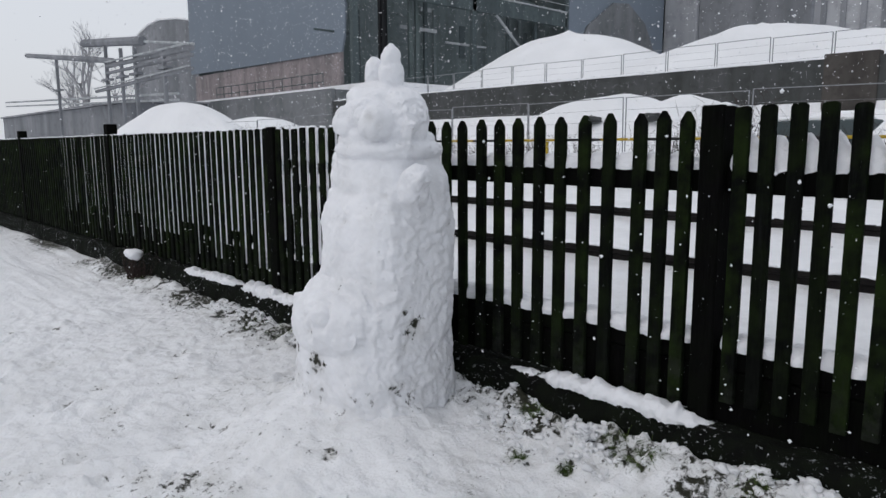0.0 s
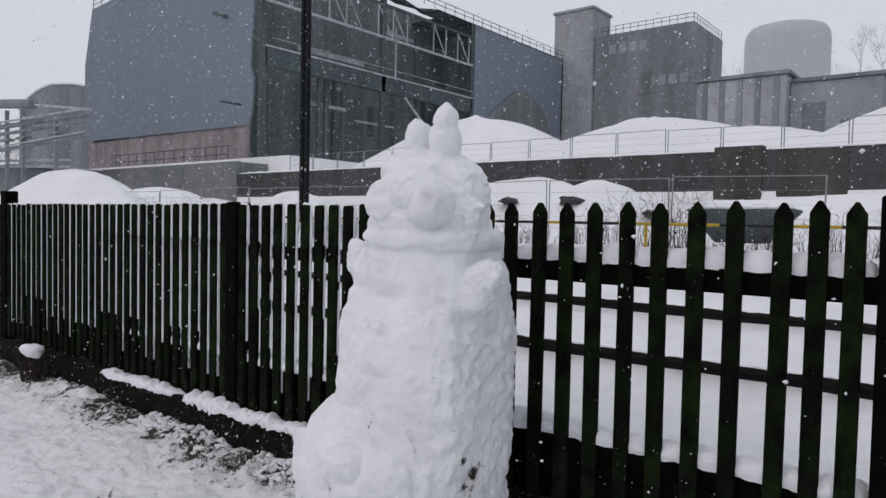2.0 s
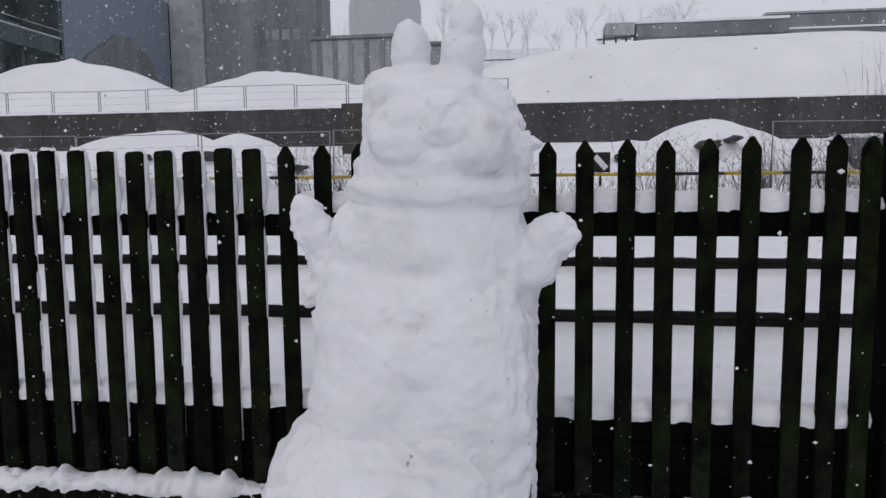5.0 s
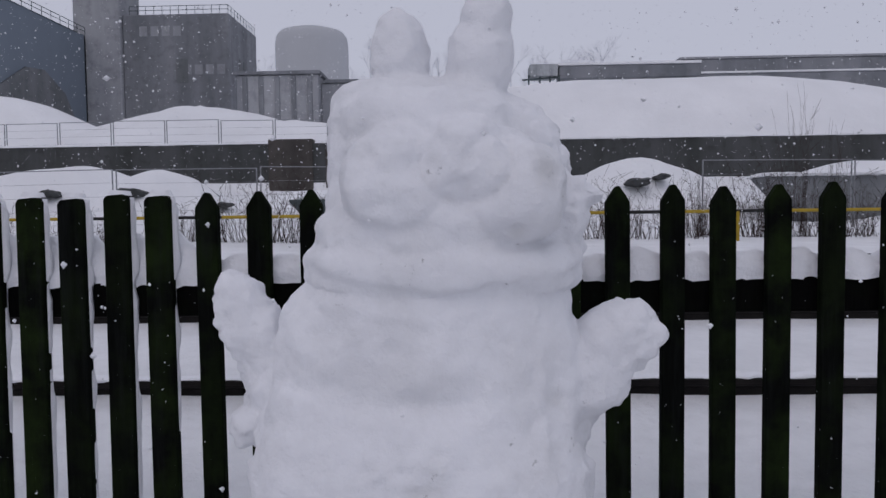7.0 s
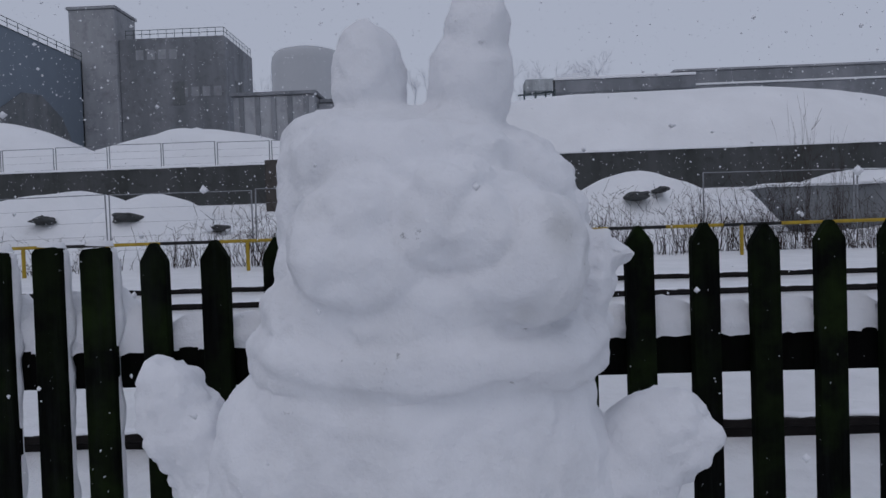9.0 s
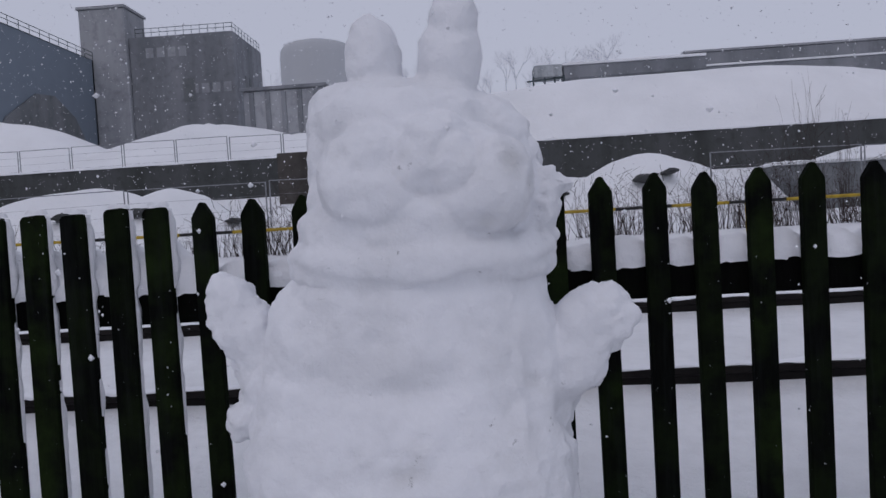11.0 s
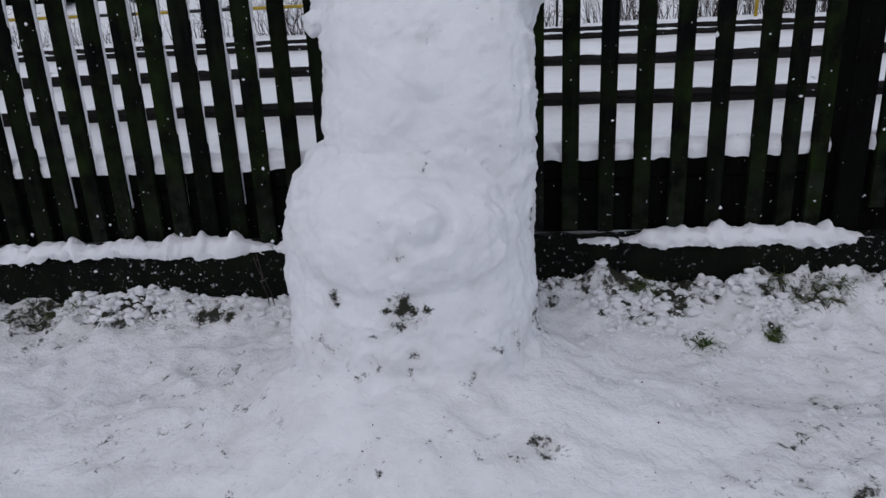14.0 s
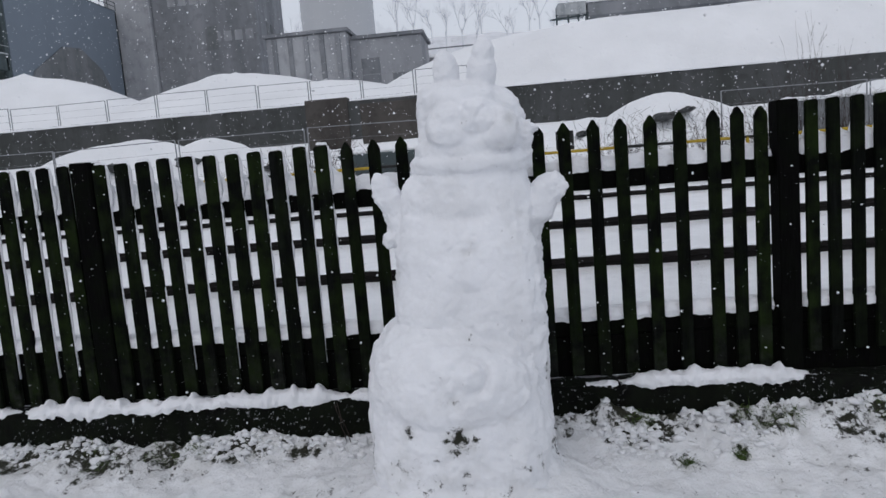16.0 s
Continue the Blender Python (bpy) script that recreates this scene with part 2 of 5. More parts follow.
def grid_faces(nx, ny):
    k = np.arange((nx - 1) * (ny - 1))
    i = (k // (nx - 1)) * nx + k % (nx - 1)
    return np.stack([i, i + 1, i + nx + 1, i + nx], 1).tolist()


# ---- ground: one snow sheet from the trampled strip over the tracks to the horizon ----
def spread(lo, hi, step, far_lo, far_hi, n):
    core = np.arange(lo, hi + step / 2, step)
    grow = (np.linspace(0, 1, n + 1)[1:]) ** 2.6
    return np.concatenate([(lo - grow * (lo - far_lo))[::-1], core, hi + grow * (far_hi - hi)])


BANK_Y = [-4.0, -0.1, 0.08, 0.14, 0.30, 1.38, 1.43, 1.53, 2.85, 2.90, 3.00, 4.66, 4.71, 4.82, 6.10, 6.15, 6.26, 9.0, 14.0, 20.0, 32.0, 42.9, 43.4, 50.0, 110.0, 420.0]
BANK_Z = [-0.33, 0.02, 0.02, 0.14, 0.40, 0.455, 0.46, 0.545, 0.566, 0.571, 0.655, 0.712, 0.715, 0.785, 0.742, 0.745, 0.82, 0.80, 0.86, 1.25, 2.1, 3.0, 6.1, 6.4, 8.0, 9.0]
DIRT = [  # x, y, radius, strength of the bare and soiled patches
    (0.76, -0.40, 0.09, 1.0), (1.05, -0.16, 0.08, 0.9), (1.17, -0.21, 0.10, 1.0), (0.62, -0.15, 0.08, 0.95), (1.60, -0.18, 0.13, 1.0), (1.90, -0.22, 0.15, 1.0), (0.97, -0.37, 0.05, 0.95), (1.42, -0.30, 0.06, 0.8), (1.00, -0.71, 0.05, 0.9), (1.20, -0.71, 0.06, 0.8), (0.80, -1.02, 0.05, 0.9), (-1.48, -0.20, 0.15, 1.0), (-1.75, -0.22, 0.22, 1.0), (-2.15, -0.20, 0.2, 1.0), (-2.55, -0.20, 0.2, 1.0), (-1.22, -0.15, 0.09, 0.9), (-3.0, -0.2, 0.2, 0.9),
    (-1.05, -0.25, 0.10, 0.45), (-1.30, -0.40, 0.10, 0.5), (0.24, -0.96, 0.055, 1.0), (0.64, -0.58, 0.10, 0.5), (1.05, -0.57, 0.10, 0.6), (-0.49, -1.07, 0.05, 1.0), (-1.68, -0.77, 0.09, 0.8),
    (-0.10, -1.42, 0.20, 0.9), (-0.30, -1.55, 0.16, 0.7), (-1.15, -1.37, 0.10, 0.7), (-0.92, -1.39, 0.09, 0.7), (-0.58, -1.09, 0.06, 0.8),
    (-2.2, -1.4, 0.12, 0.6), (1.35, -0.45, 0.2, 0.6), (0.10, -0.95, 0.2, 0.5), (-0.48, -1.3, 0.05, 0.9), (1.55, -0.35, 0.14, 0.7)]


rng = random.Random(17)
PRINTS = [(rng.uniform(-3.4, 2.2), rng.uniform(-2.3, -0.55), rng.uniform(-1.3, 1.3), rng.uniform(0.007, 0.022)) for _ in range(80)]
PRINTS = [q for q in PRINTS if abs(q[0] + 0.1) > 0.5 or q[1] < -1.15]


def ground_height(x, y):
    p = np.stack([x, y, np.zeros_like(x)], 1)
    z = np.interp(y, BANK_Y, BANK_Z)
    front = np.clip((-0.06 - y) / 0.05, 0, 1)
    left = np.clip((-3.2 - x) / 3.0, 0, 1)
    z = z + front * np.exp(-((y + 0.12) / 0.17) ** 2) * (np.where(x < -0.4, 0.030, 0.046) - 0.02 * left + 0.05 * np.clip((x - 1.25) / 0.5, 0, 1))
    drift = 0.08 * np.exp(-((x - 0.52) / 0.10) ** 2) + 0.03 * np.exp(-((x - 1.0) / 0.06) ** 2) + 0.02 * np.exp(-((x - 1.75) / 0.25) ** 2) + 0.05 * np.exp(-((x + 1.05) / 0.16) ** 2) + 0.04 * np.exp(-((x + 1.9) / 0.2) ** 2)
    z = z + front * drift * np.exp(-((y + 0.10) / 0.075) ** 2) * (1 + 0.5 * fbm(p, 0.06, 45, 2))
    near = front * np.clip((3.6 + y) / 1.0, 0.25, 1)
    fine = near * np.clip((6.5 - np.abs(x + 1.2)) / 1.5, 0, 1)
    clods = np.exp(-((y + 0.22) / 0.20) ** 2)
    z = z + near * 0.02 * fbm(p, 0.55, 11, 2) + fine * (0.012 * fbm(p, 0.13, 21, 2) + 0.012 * np.abs(fbm(p, 0.06, 31, 2)) + 0.005 * fbm(p, 0.036, 37, 1))
    lump = 1 - np.abs(fbm(p, 0.11, 41, 2))
    heap = np.clip(0.5 + 0.9 * fbm(p, 0.3, 43, 2), 0, 1)
    z = z + front * clods * np.where(x < -0.4, 0.55, 0.9) * (0.035 + 0.055 * heap) * np.clip(lump - 0.40, 0, 1) + front * clods * (0.4 + 0.6 * heap) * 0.030 * np.abs(fbm(p, 0.055, 51, 3))
    for cx, cy, turn, deep in PRINTS:
        u = (x - cx) * math.cos(turn) + (y - cy) * math.sin(turn)
        w = (y - cy) * math.cos(turn) - (x - cx) * math.sin(turn)
        q = (u / 0.14) ** 2 + (w / 0.055) ** 2
        z = z - front * deep * np.clip(1.25 - q ** 1.5, 0, 1) + front * 0.3 * deep * np.exp(-((q - 1.5) / 0.5) ** 2)
    heel = np.exp(-(((x + 0.08) / 0.50) ** 2 + ((y + 0.72) / 0.36) ** 2) ** 1.3)
    z = z + front * heel * (0.13 + 0.02 * fbm(p, 0.12, 65, 2))
    for cx, cy, r, s in DIRT:
        z = z - front * 0.016 * s * np.exp(-((x - cx) ** 2 + (y - cy) ** 2) / (0.6 * r) ** 2)
    behind = np.clip((y - 0.3) / 0.5, 0, 1)
    far = np.clip((y - 8.0) / 12.0, 0, 1)
    z = z + behind * 0.006 * fbm(p, 0.5, 71) + far * 0.25 * fbm(p, 5.0, 81) * np.clip((42.5 - y) / 3, 0.2, 1)
    return z


xs = spread(-3.6, 2.3, 0.017, -420, 420, 130)
ys = np.concatenate([spread(-2.4, 0.4, 0.017, -60, 0.5, 40)[:-39], np.arange(0.5, 7.0, 0.035), 7.0 + (np.linspace(0, 1, 150) ** 2.4) * 413])
ys = np.unique(np.round(np.concatenate([ys, [42.88, 42.95, 43.38, 43.45]]), 4))
gx, gy = np.meshgrid(xs, ys)
gx, gy = gx.ravel(), gy.ravel()
gz = ground_height(gx, gy)
ground_mesh = from_arrays("ground", np.stack([gx, gy, gz], 1).tolist(), grid_faces(len(xs), len(ys)), TRODDEN)
gp = np.stack([gx, gy, np.zeros_like(gx)], 1)
soil = np.zeros_like(gx)
for cx, cy, r, s in DIRT:
    soil = np.maximum(soil, (1.3 if cy > -0.4 else 1.0) * s * np.exp(-(((gx - cx) ** 2 + (gy - cy) ** 2) / r ** 2)))
trodden = np.clip((-0.25 - gy) / 0.3, 0, 1) * np.clip((gy + 2.6) / 0.5, 0, 1) * np.exp(-((gx - 0.2) / 2.4) ** 2)
soil = np.maximum(soil, trodden * np.clip(0.30 + 0.6 * fbm(gp, 0.35, 91), 0, 0.58))
for k, (cx, cy, turn, deep) in enumerate(PRINTS):
    if k % 5 == 0:
        soil = np.maximum(soil, 0.9 * np.exp(-((gx - cx) ** 2 + (gy - cy) ** 2) / 0.05 ** 2))
edge_w = np.where((gx > 0.45) | (gx < -1.1), 0.23, 0.14)
soil = np.maximum(soil, np.clip(0.85 + 0.9 * fbm(gp, 0.2, 95), 0, 1.35) * np.exp(-((gy + 0.17) / edge_w) ** 2) * (gy < -0.08))
at = ground_mesh.attributes.new("dirt_shade", 'FLOAT', 'POINT')
at.data.foreach_set("value", soil.astype(np.float32))
ground = tagged(new("ground", ground_mesh), "trampled white snow with soiled patches and footprints", "ground", "", "structure")


def ground_at(x, y):
    return float(ground_height(np.array([float(x)]), np.array([float(y)]))[0])


# ---- the concrete kerb under the fence ----
def kerb_mesh():
    n = 700
    bm = bmesh.new()
    x0, x1 = -13.0, 5.2
    profile = [(-0.105, -0.45), (-0.108, 0.10), (-0.095, 0.185), (-0.07, 0.205), (0.06, 0.208), (0.10, 0.19), (0.105, -0.45)]
    px = np.linspace(x0, x1, n)
    rows = []
    for k, (py, pz) in enumerate(profile):
        p = np.stack([px, np.full(n, py), np.full(n, pz)], 1)
        rows.append((py + 0.012 * fbm(p, 0.09, 5 + k), pz + (0.010 * fbm(p, 0.12, 15 + k) if pz > 0 else np.zeros(n))))
    verts = [[bm.verts.new((px[i], rows[k][0][i], rows[k][1][i])) for k in range(len(profile))] for i in range(n)]
    for i in range(n - 1):
        for k in range(len(profile) - 1):
            bm.faces.new((verts[i][k], verts[i + 1][k], verts[i + 1][k + 1], verts[i][k + 1]))
    return bm


kerb = single("kerb", kerb_mesh(), KERB, "low wet mossy black concrete kerb carrying the picket fence", "kerb", "", "structure", True)


def snow_ridge(x0, x1, y0, y1, z0, height, seed, step=0.012, rough=0.25, extra=None, taper=0.05, sag=0.0, ragged=0.0):
    """A long heap of snow lying on a ledge: rounded section, uneven height, tapered ends."""
    n = max(6, int((x1 - x0) / step))
    px = np.linspace(x0, x1, n)
    p = np.stack([px, np.zeros(n), np.zeros(n)], 1)
    h = height * (1 + rough * fbm(p, 0.11, seed) + (0.15 if ragged else 0.5) * rough * fbm(p, 0.03, seed + 7))
    if extra is not None:
        h = h + extra(px)
    end = np.clip(np.minimum(px - x0, x1 - px) / taper, 0.03, 1) ** (0.8 if ragged > 0.008 else 0.5)
    h = np.maximum(h * end, 0.004)
    bm = bmesh.new()
    section = [(0.0, -0.15), (-0.04, 0.35), (0.10, 0.82), (0.36, 1.0), (0.66, 0.97), (0.92, 0.7), (1.0, -0.1)]
    wob = (0.06 if ragged else 0.12) * fbm(p, 0.06, seed + 3)
    drop = sag * np.clip(fbm(p, 0.13, seed + 5), 0, 1)
    base_rows = 3
    if ragged:
        at_s = np.linspace(0, len(section) - 1, 15)
        section = list(zip(np.interp(at_s, range(7), [q[0] for q in section]), np.interp(at_s, range(7), [q[1] for q in section])))
        base_rows = 6
    rows = []
    for i in range(n):
        row = []
        for k, (s, t) in enumerate(section):
            y = y0 + (y1 - y0) * (s + (wob[i] if k < base_rows else 0))
            if ragged:
                y = y1 + (y - y1) * (0.55 + 0.45 * end[i])
            z = z0 + h[i] * t - (drop[i] if k < base_rows - 1 else 0)
            row.append(Vector((px[i], y, z)))
        rows.append(row)
    if ragged:
        flat = np.array([q[:] for row in rows for q in row])
        push = [ragged * fbm(flat, 0.026, seed + 20 + k, 3) for k in range(3)]
        flat = flat + np.stack([push[0] * 0.4, push[1], push[2]], 1)
        rows = [[Vector(q) for q in flat[i * len(section):(i + 1) * len(section)]] for i in range(n)]
    rows = [[bm.verts.new(q) for q in row] for row in rows]
    for i in range(n - 1):
        for k in range(len(section) - 1):
            bm.faces.new((rows[i][k], rows[i + 1][k], rows[i + 1][k + 1], rows[i][k + 1]))
    bm.faces.new(rows[0][::-1])
    bm.faces.new(rows[-1])
    return bm


def scallops(px):
    p = np.stack([px, np.zeros_like(px), np.zeros_like(px)], 1)
    return (0.017 + 0.010 * lattice(p, 0.1, 61)) * np.clip(np.cos((px - 0.41) / 0.119 * math.tau), 0, 1) ** 1.6


for x0, x1, seed, high in ((-3.25, -2.25, 3, 0.032), (-2.24, -1.20, 4, 0.040), (-1.32, -0.64, 8, 0.042), (-0.65, -0.40, 12, 0.058), (0.57, 1.37, 16, 0.040), (0.42, 0.56, 19, 0.014)):
    single("snow_ledge", snow_ridge(x0, x1, -0.100, -0.006, 0.204, high, seed, 0.005, 0.3, scallops, 0.14, 0.018, 0.009), SOFT,
           "lumpy ridge of fresh snow lying on the kerb", "snow", "snow on the kerb", "", True)
single("snow_ledge", snow_ridge(-12.9, 0.80, 0.085, 0.14, 0.18, 0.055, 33, 0.02, 0.9), SOFT,
       "shaded strip of snow behind the pickets on the kerb", "snow", "snow on the kerb", "", True)


# ---- the picket fence ----
fence = thing("picket_fence", (0, 0, 0.2), "long dark wet wooden picket fence with snow on its rails", "fence")
POSTS = [(-8.75, 0.105, 1.46), (-5.10, 0.105, 1.465), (-1.80, 0.096, 1.364), (1.311, 0.086, 1.373), (4.45, 0.09, 1.37)]
for x, w, top in POSTS:
    bm = bmesh.new()
    add_box(bm, (x - w / 2, -0.028, 0.15), (x + w / 2, 0.075, top), 0.006)
    post = part("post", bm, POST, fence, "square black weathered post")
    if abs(x - 1.311) < 0.01 or abs(x + 1.8) < 0.01:
        part("snow_cap", snow_ridge(x - w / 2 + 0.03, x + w / 2 + 0.012, -0.0, 0.06, top - 0.004, 0.012, 77, 0.006, 0.4), SOFT, post, "thin snow on the post top", True)

RAIL_ENDS = [(-12.6, -8.80), (-8.70, -5.15), (-5.05, -1.85), (-1.755, 1.27), (1.352, 4.41), (4.49, 5.0)]
flat_x = []
for a, b in RAIL_ENDS[:3]:
    n = round((b - a) / 0.1)
    flat_x += [a + 0.035 + (b - a - 0.07) * k / (n - 1) for k in range(n)]
flat_x += [-1.717 + 0.1045 * k for k in range(11)]
flat_x += [1.409 + 0.0937 * k for k in range(32)]
point_x = [-0.555 + 0.1190 * k for k in range(13)] + [1.010, 1.109, 1.203]


def climbing(px):
    out = np.zeros_like(px)
    for x in flat_x:
        d = px - (x + 0.029)
        out = np.maximum(out, np.where((d > -0.03) & (d < 0.07), 0.055 * np.exp(-np.clip(d, 0, 1) / 0.022), 0))
    return out


def sinking(px):
    return -0.016 * np.abs(np.sin((px + 0.555) / 0.119 * math.pi + math.pi / 2)) ** 6


for k, (a, b) in enumerate(RAIL_ENDS):
    wav = 0.004 * (-1) ** k
    upper = part("upper_rail", box((a, 0.013, 1.062), (b, 0.06, 1.151 + wav), 0.006), POST, fence)
    lower = part("lower_rail", box((a, 0.013, 0.412), (b, 0.06, 0.492 + wav), 0.006), POST, fence)
    # added board: blackens the gap below the lower rail, where shade falls
    part("base_board", box((a, 0.016, 0.226 if b < 1.3 else 0.19), (b, 0.040, 0.409), 0.004), POST, fence)
    mid = k == 3
    part("rail_snow", snow_ridge(a + 0.004, b - 0.004, 0.008, 0.085, 1.150 + wav, 0.058, 101 + k, 0.011, 0.12, (lambda q: climbing(q) + sinking(q) * (q > -0.6)) if mid else climbing, 0.02, 0.0, 0.005), SOFT, upper, "snow lying along the rail", True)
    part("rail_snow", snow_ridge(a + 0.004, b - 0.004, 0.004, 0.10, 0.491 + wav, 0.055, 131 + k, 0.014, 0.12, None, 0.02, 0.0, 0.005), SOFT, lower, "snow lying along the rail", True)


def picket_mesh(name, width, bottom, top, kind):
    bm = bmesh.new()
    w, t = width / 2, 0.0125
    if kind == "pointed":
        outline = [(-w, bottom), (w, bottom), (w * 0.98, top - 0.036), (w * 0.15, top), (-w * 0.15, top), (-w * 0.98, top - 0.036)]
    else:
        outline = [(-w, bottom), (w, bottom), (w, top - 0.008), (w * 0.6, top), (-w * 0.75, top - 0.003), (-w, top - 0.012)]
    front = [bm.verts.new((x, -t, z)) for x, z in outline]
    back = [bm.verts.new((x, t, z)) for x, z in outline]
    bm.faces.new(front)
    bm.faces.new(back[::-1])
    n = len(outline)
    for i in range(n):
        bm.faces.new((front[i], back[i], back[(i + 1) % n], front[(i + 1) % n]))
    bmesh.ops.recalc_face_normals(bm, faces=bm.faces)
    bmesh.ops.bevel(bm, geom=list(bm.edges), offset=0.0025, segments=1, affect='EDGES')
    me = bpy.data.meshes.new(name)
    bm.to_mesh(me)
    bm.free()
    me.materials.append(WOOD)
    return me


def edge_snow_mesh(seed, low):
    """Snow blown against the edge of a picket, thick above and ragged below."""
    n = 46
    z = np.linspace(low, 1.345, n)
    p = np.stack([np.zeros(n), np.zeros(n), z], 1)
    thick = np.clip(0.0048 + 0.006 * fbm(p, 0.06, seed) + 0.006 * (z > 1.15), 0.0002, 0.02) * np.clip((z - low) / 0.45, 0.05, 1)
    bm = bmesh.new()
    rows = []
    for i in range(n):
        d = thick[i] * (1 if i < n - 2 else 0.5)
        rows.append([bm.verts.new(c) for c in ((0.0285, 0.000, z[i]), (0.0295 + d * 0.8, 0.002, z[i]), (0.0295 + d, 0.012, z[i]), (0.0285, 0.017, z[i]))])
    for i in range(n - 1):
        for k in range(3):
            bm.faces.new((rows[i][k], rows[i][k + 1], rows[i + 1][k + 1], rows[i + 1][k]))
    bm.faces.new(rows[-1])
    for k, (x0, x1) in enumerate(((-0.02, 0.03),)):
        top = [bm.verts.new(c) for c in ((x0, -0.008, 1.352), (x1, -0.008, 1.349), (x1, 0.012, 1.349), (x0, 0.012, 1.352))]
        cap = [bm.verts.new((v.co.x * 0.8 + 0.003, v.co.y * 0.7, v.co.z + 0.011)) for v in top]
        bm.faces.new(cap)
        for j in range(4):
            bm.faces.new((top[j], top[(j + 1) % 4], cap[(j + 1) % 4], cap[j]))
    me = bpy.data.meshes.new("edge_snow")
    bm.to_mesh(me)
    bm.free()
    me.materials.append(SOFT)
    shade(me)
    return me


FLAT = [picket_mesh("picket", 0.059, 0.235, 1.352, "flat"), picket_mesh("picket", 0.062, 0.225, 1.348, "flat")]
FLAT_LEFT = [picket_mesh("picket", 0.057, 0.235, 1.352, "flat"), picket_mesh("picket", 0.058, 0.225, 1.356, "flat")]
FLAT_RIGHT = picket_mesh("picket", 0.050, 0.295, 1.366, "flat")
POINTED = [picket_mesh("picket", 0.053, 0.232, 1.358, "pointed"), picket_mesh("picket", 0.055, 0.240, 1.356, "pointed")]
EDGES = [edge_snow_mesh(201 + k, low) for k, low in enumerate((0.36, 0.48, 0.6))]
rng = random.Random(4)
for x in sorted(flat_x + point_x):
    pointed = x in point_x
    if pointed:
        me = rng.choice(POINTED)
    else:
        me = FLAT_RIGHT if x > 1.3 else rng.choice(FLAT_LEFT if x < -1.8 else FLAT)
    ob = new("picket", me)
    ob.parent = fence
    ob.location = (x, -0.004 + rng.uniform(-0.001, 0.001), -0.2 + rng.uniform(-0.004, 0.003))
    ob.rotation_euler = (0, radians(rng.uniform(-0.25, 0.25)), radians(rng.uniform(-1.5, 1.5)))
    if not pointed and x < 1.3:
        sn = new("edge_snow", rng.choice(EDGES))
        sn.parent = ob
        sn.location = (0.001 if x < -1.8 else 0, 0, 0)


# ---- the snow cat ----
def blob(bm, c, r, power=2.0, turn=(0, 0, 0), seg=28):
    """A rounded block: an ellipsoid whose power squares it off."""
    rot = Euler([radians(a) for a in turn]).to_matrix()
    made = bmesh.ops.create_uvsphere(bm, u_segments=seg, v_segments=seg // 2, radius=1)["verts"]
    for v in made:
        n = v.co.normalized()
        k = (abs(n.x) ** power + abs(n.y) ** power + abs(n.z) ** power) ** (-1 / power)
        v.co = Vector(c) + rot @ Vector((n.x * k * r[0], n.y * k * r[1], n.z * k * r[2]))


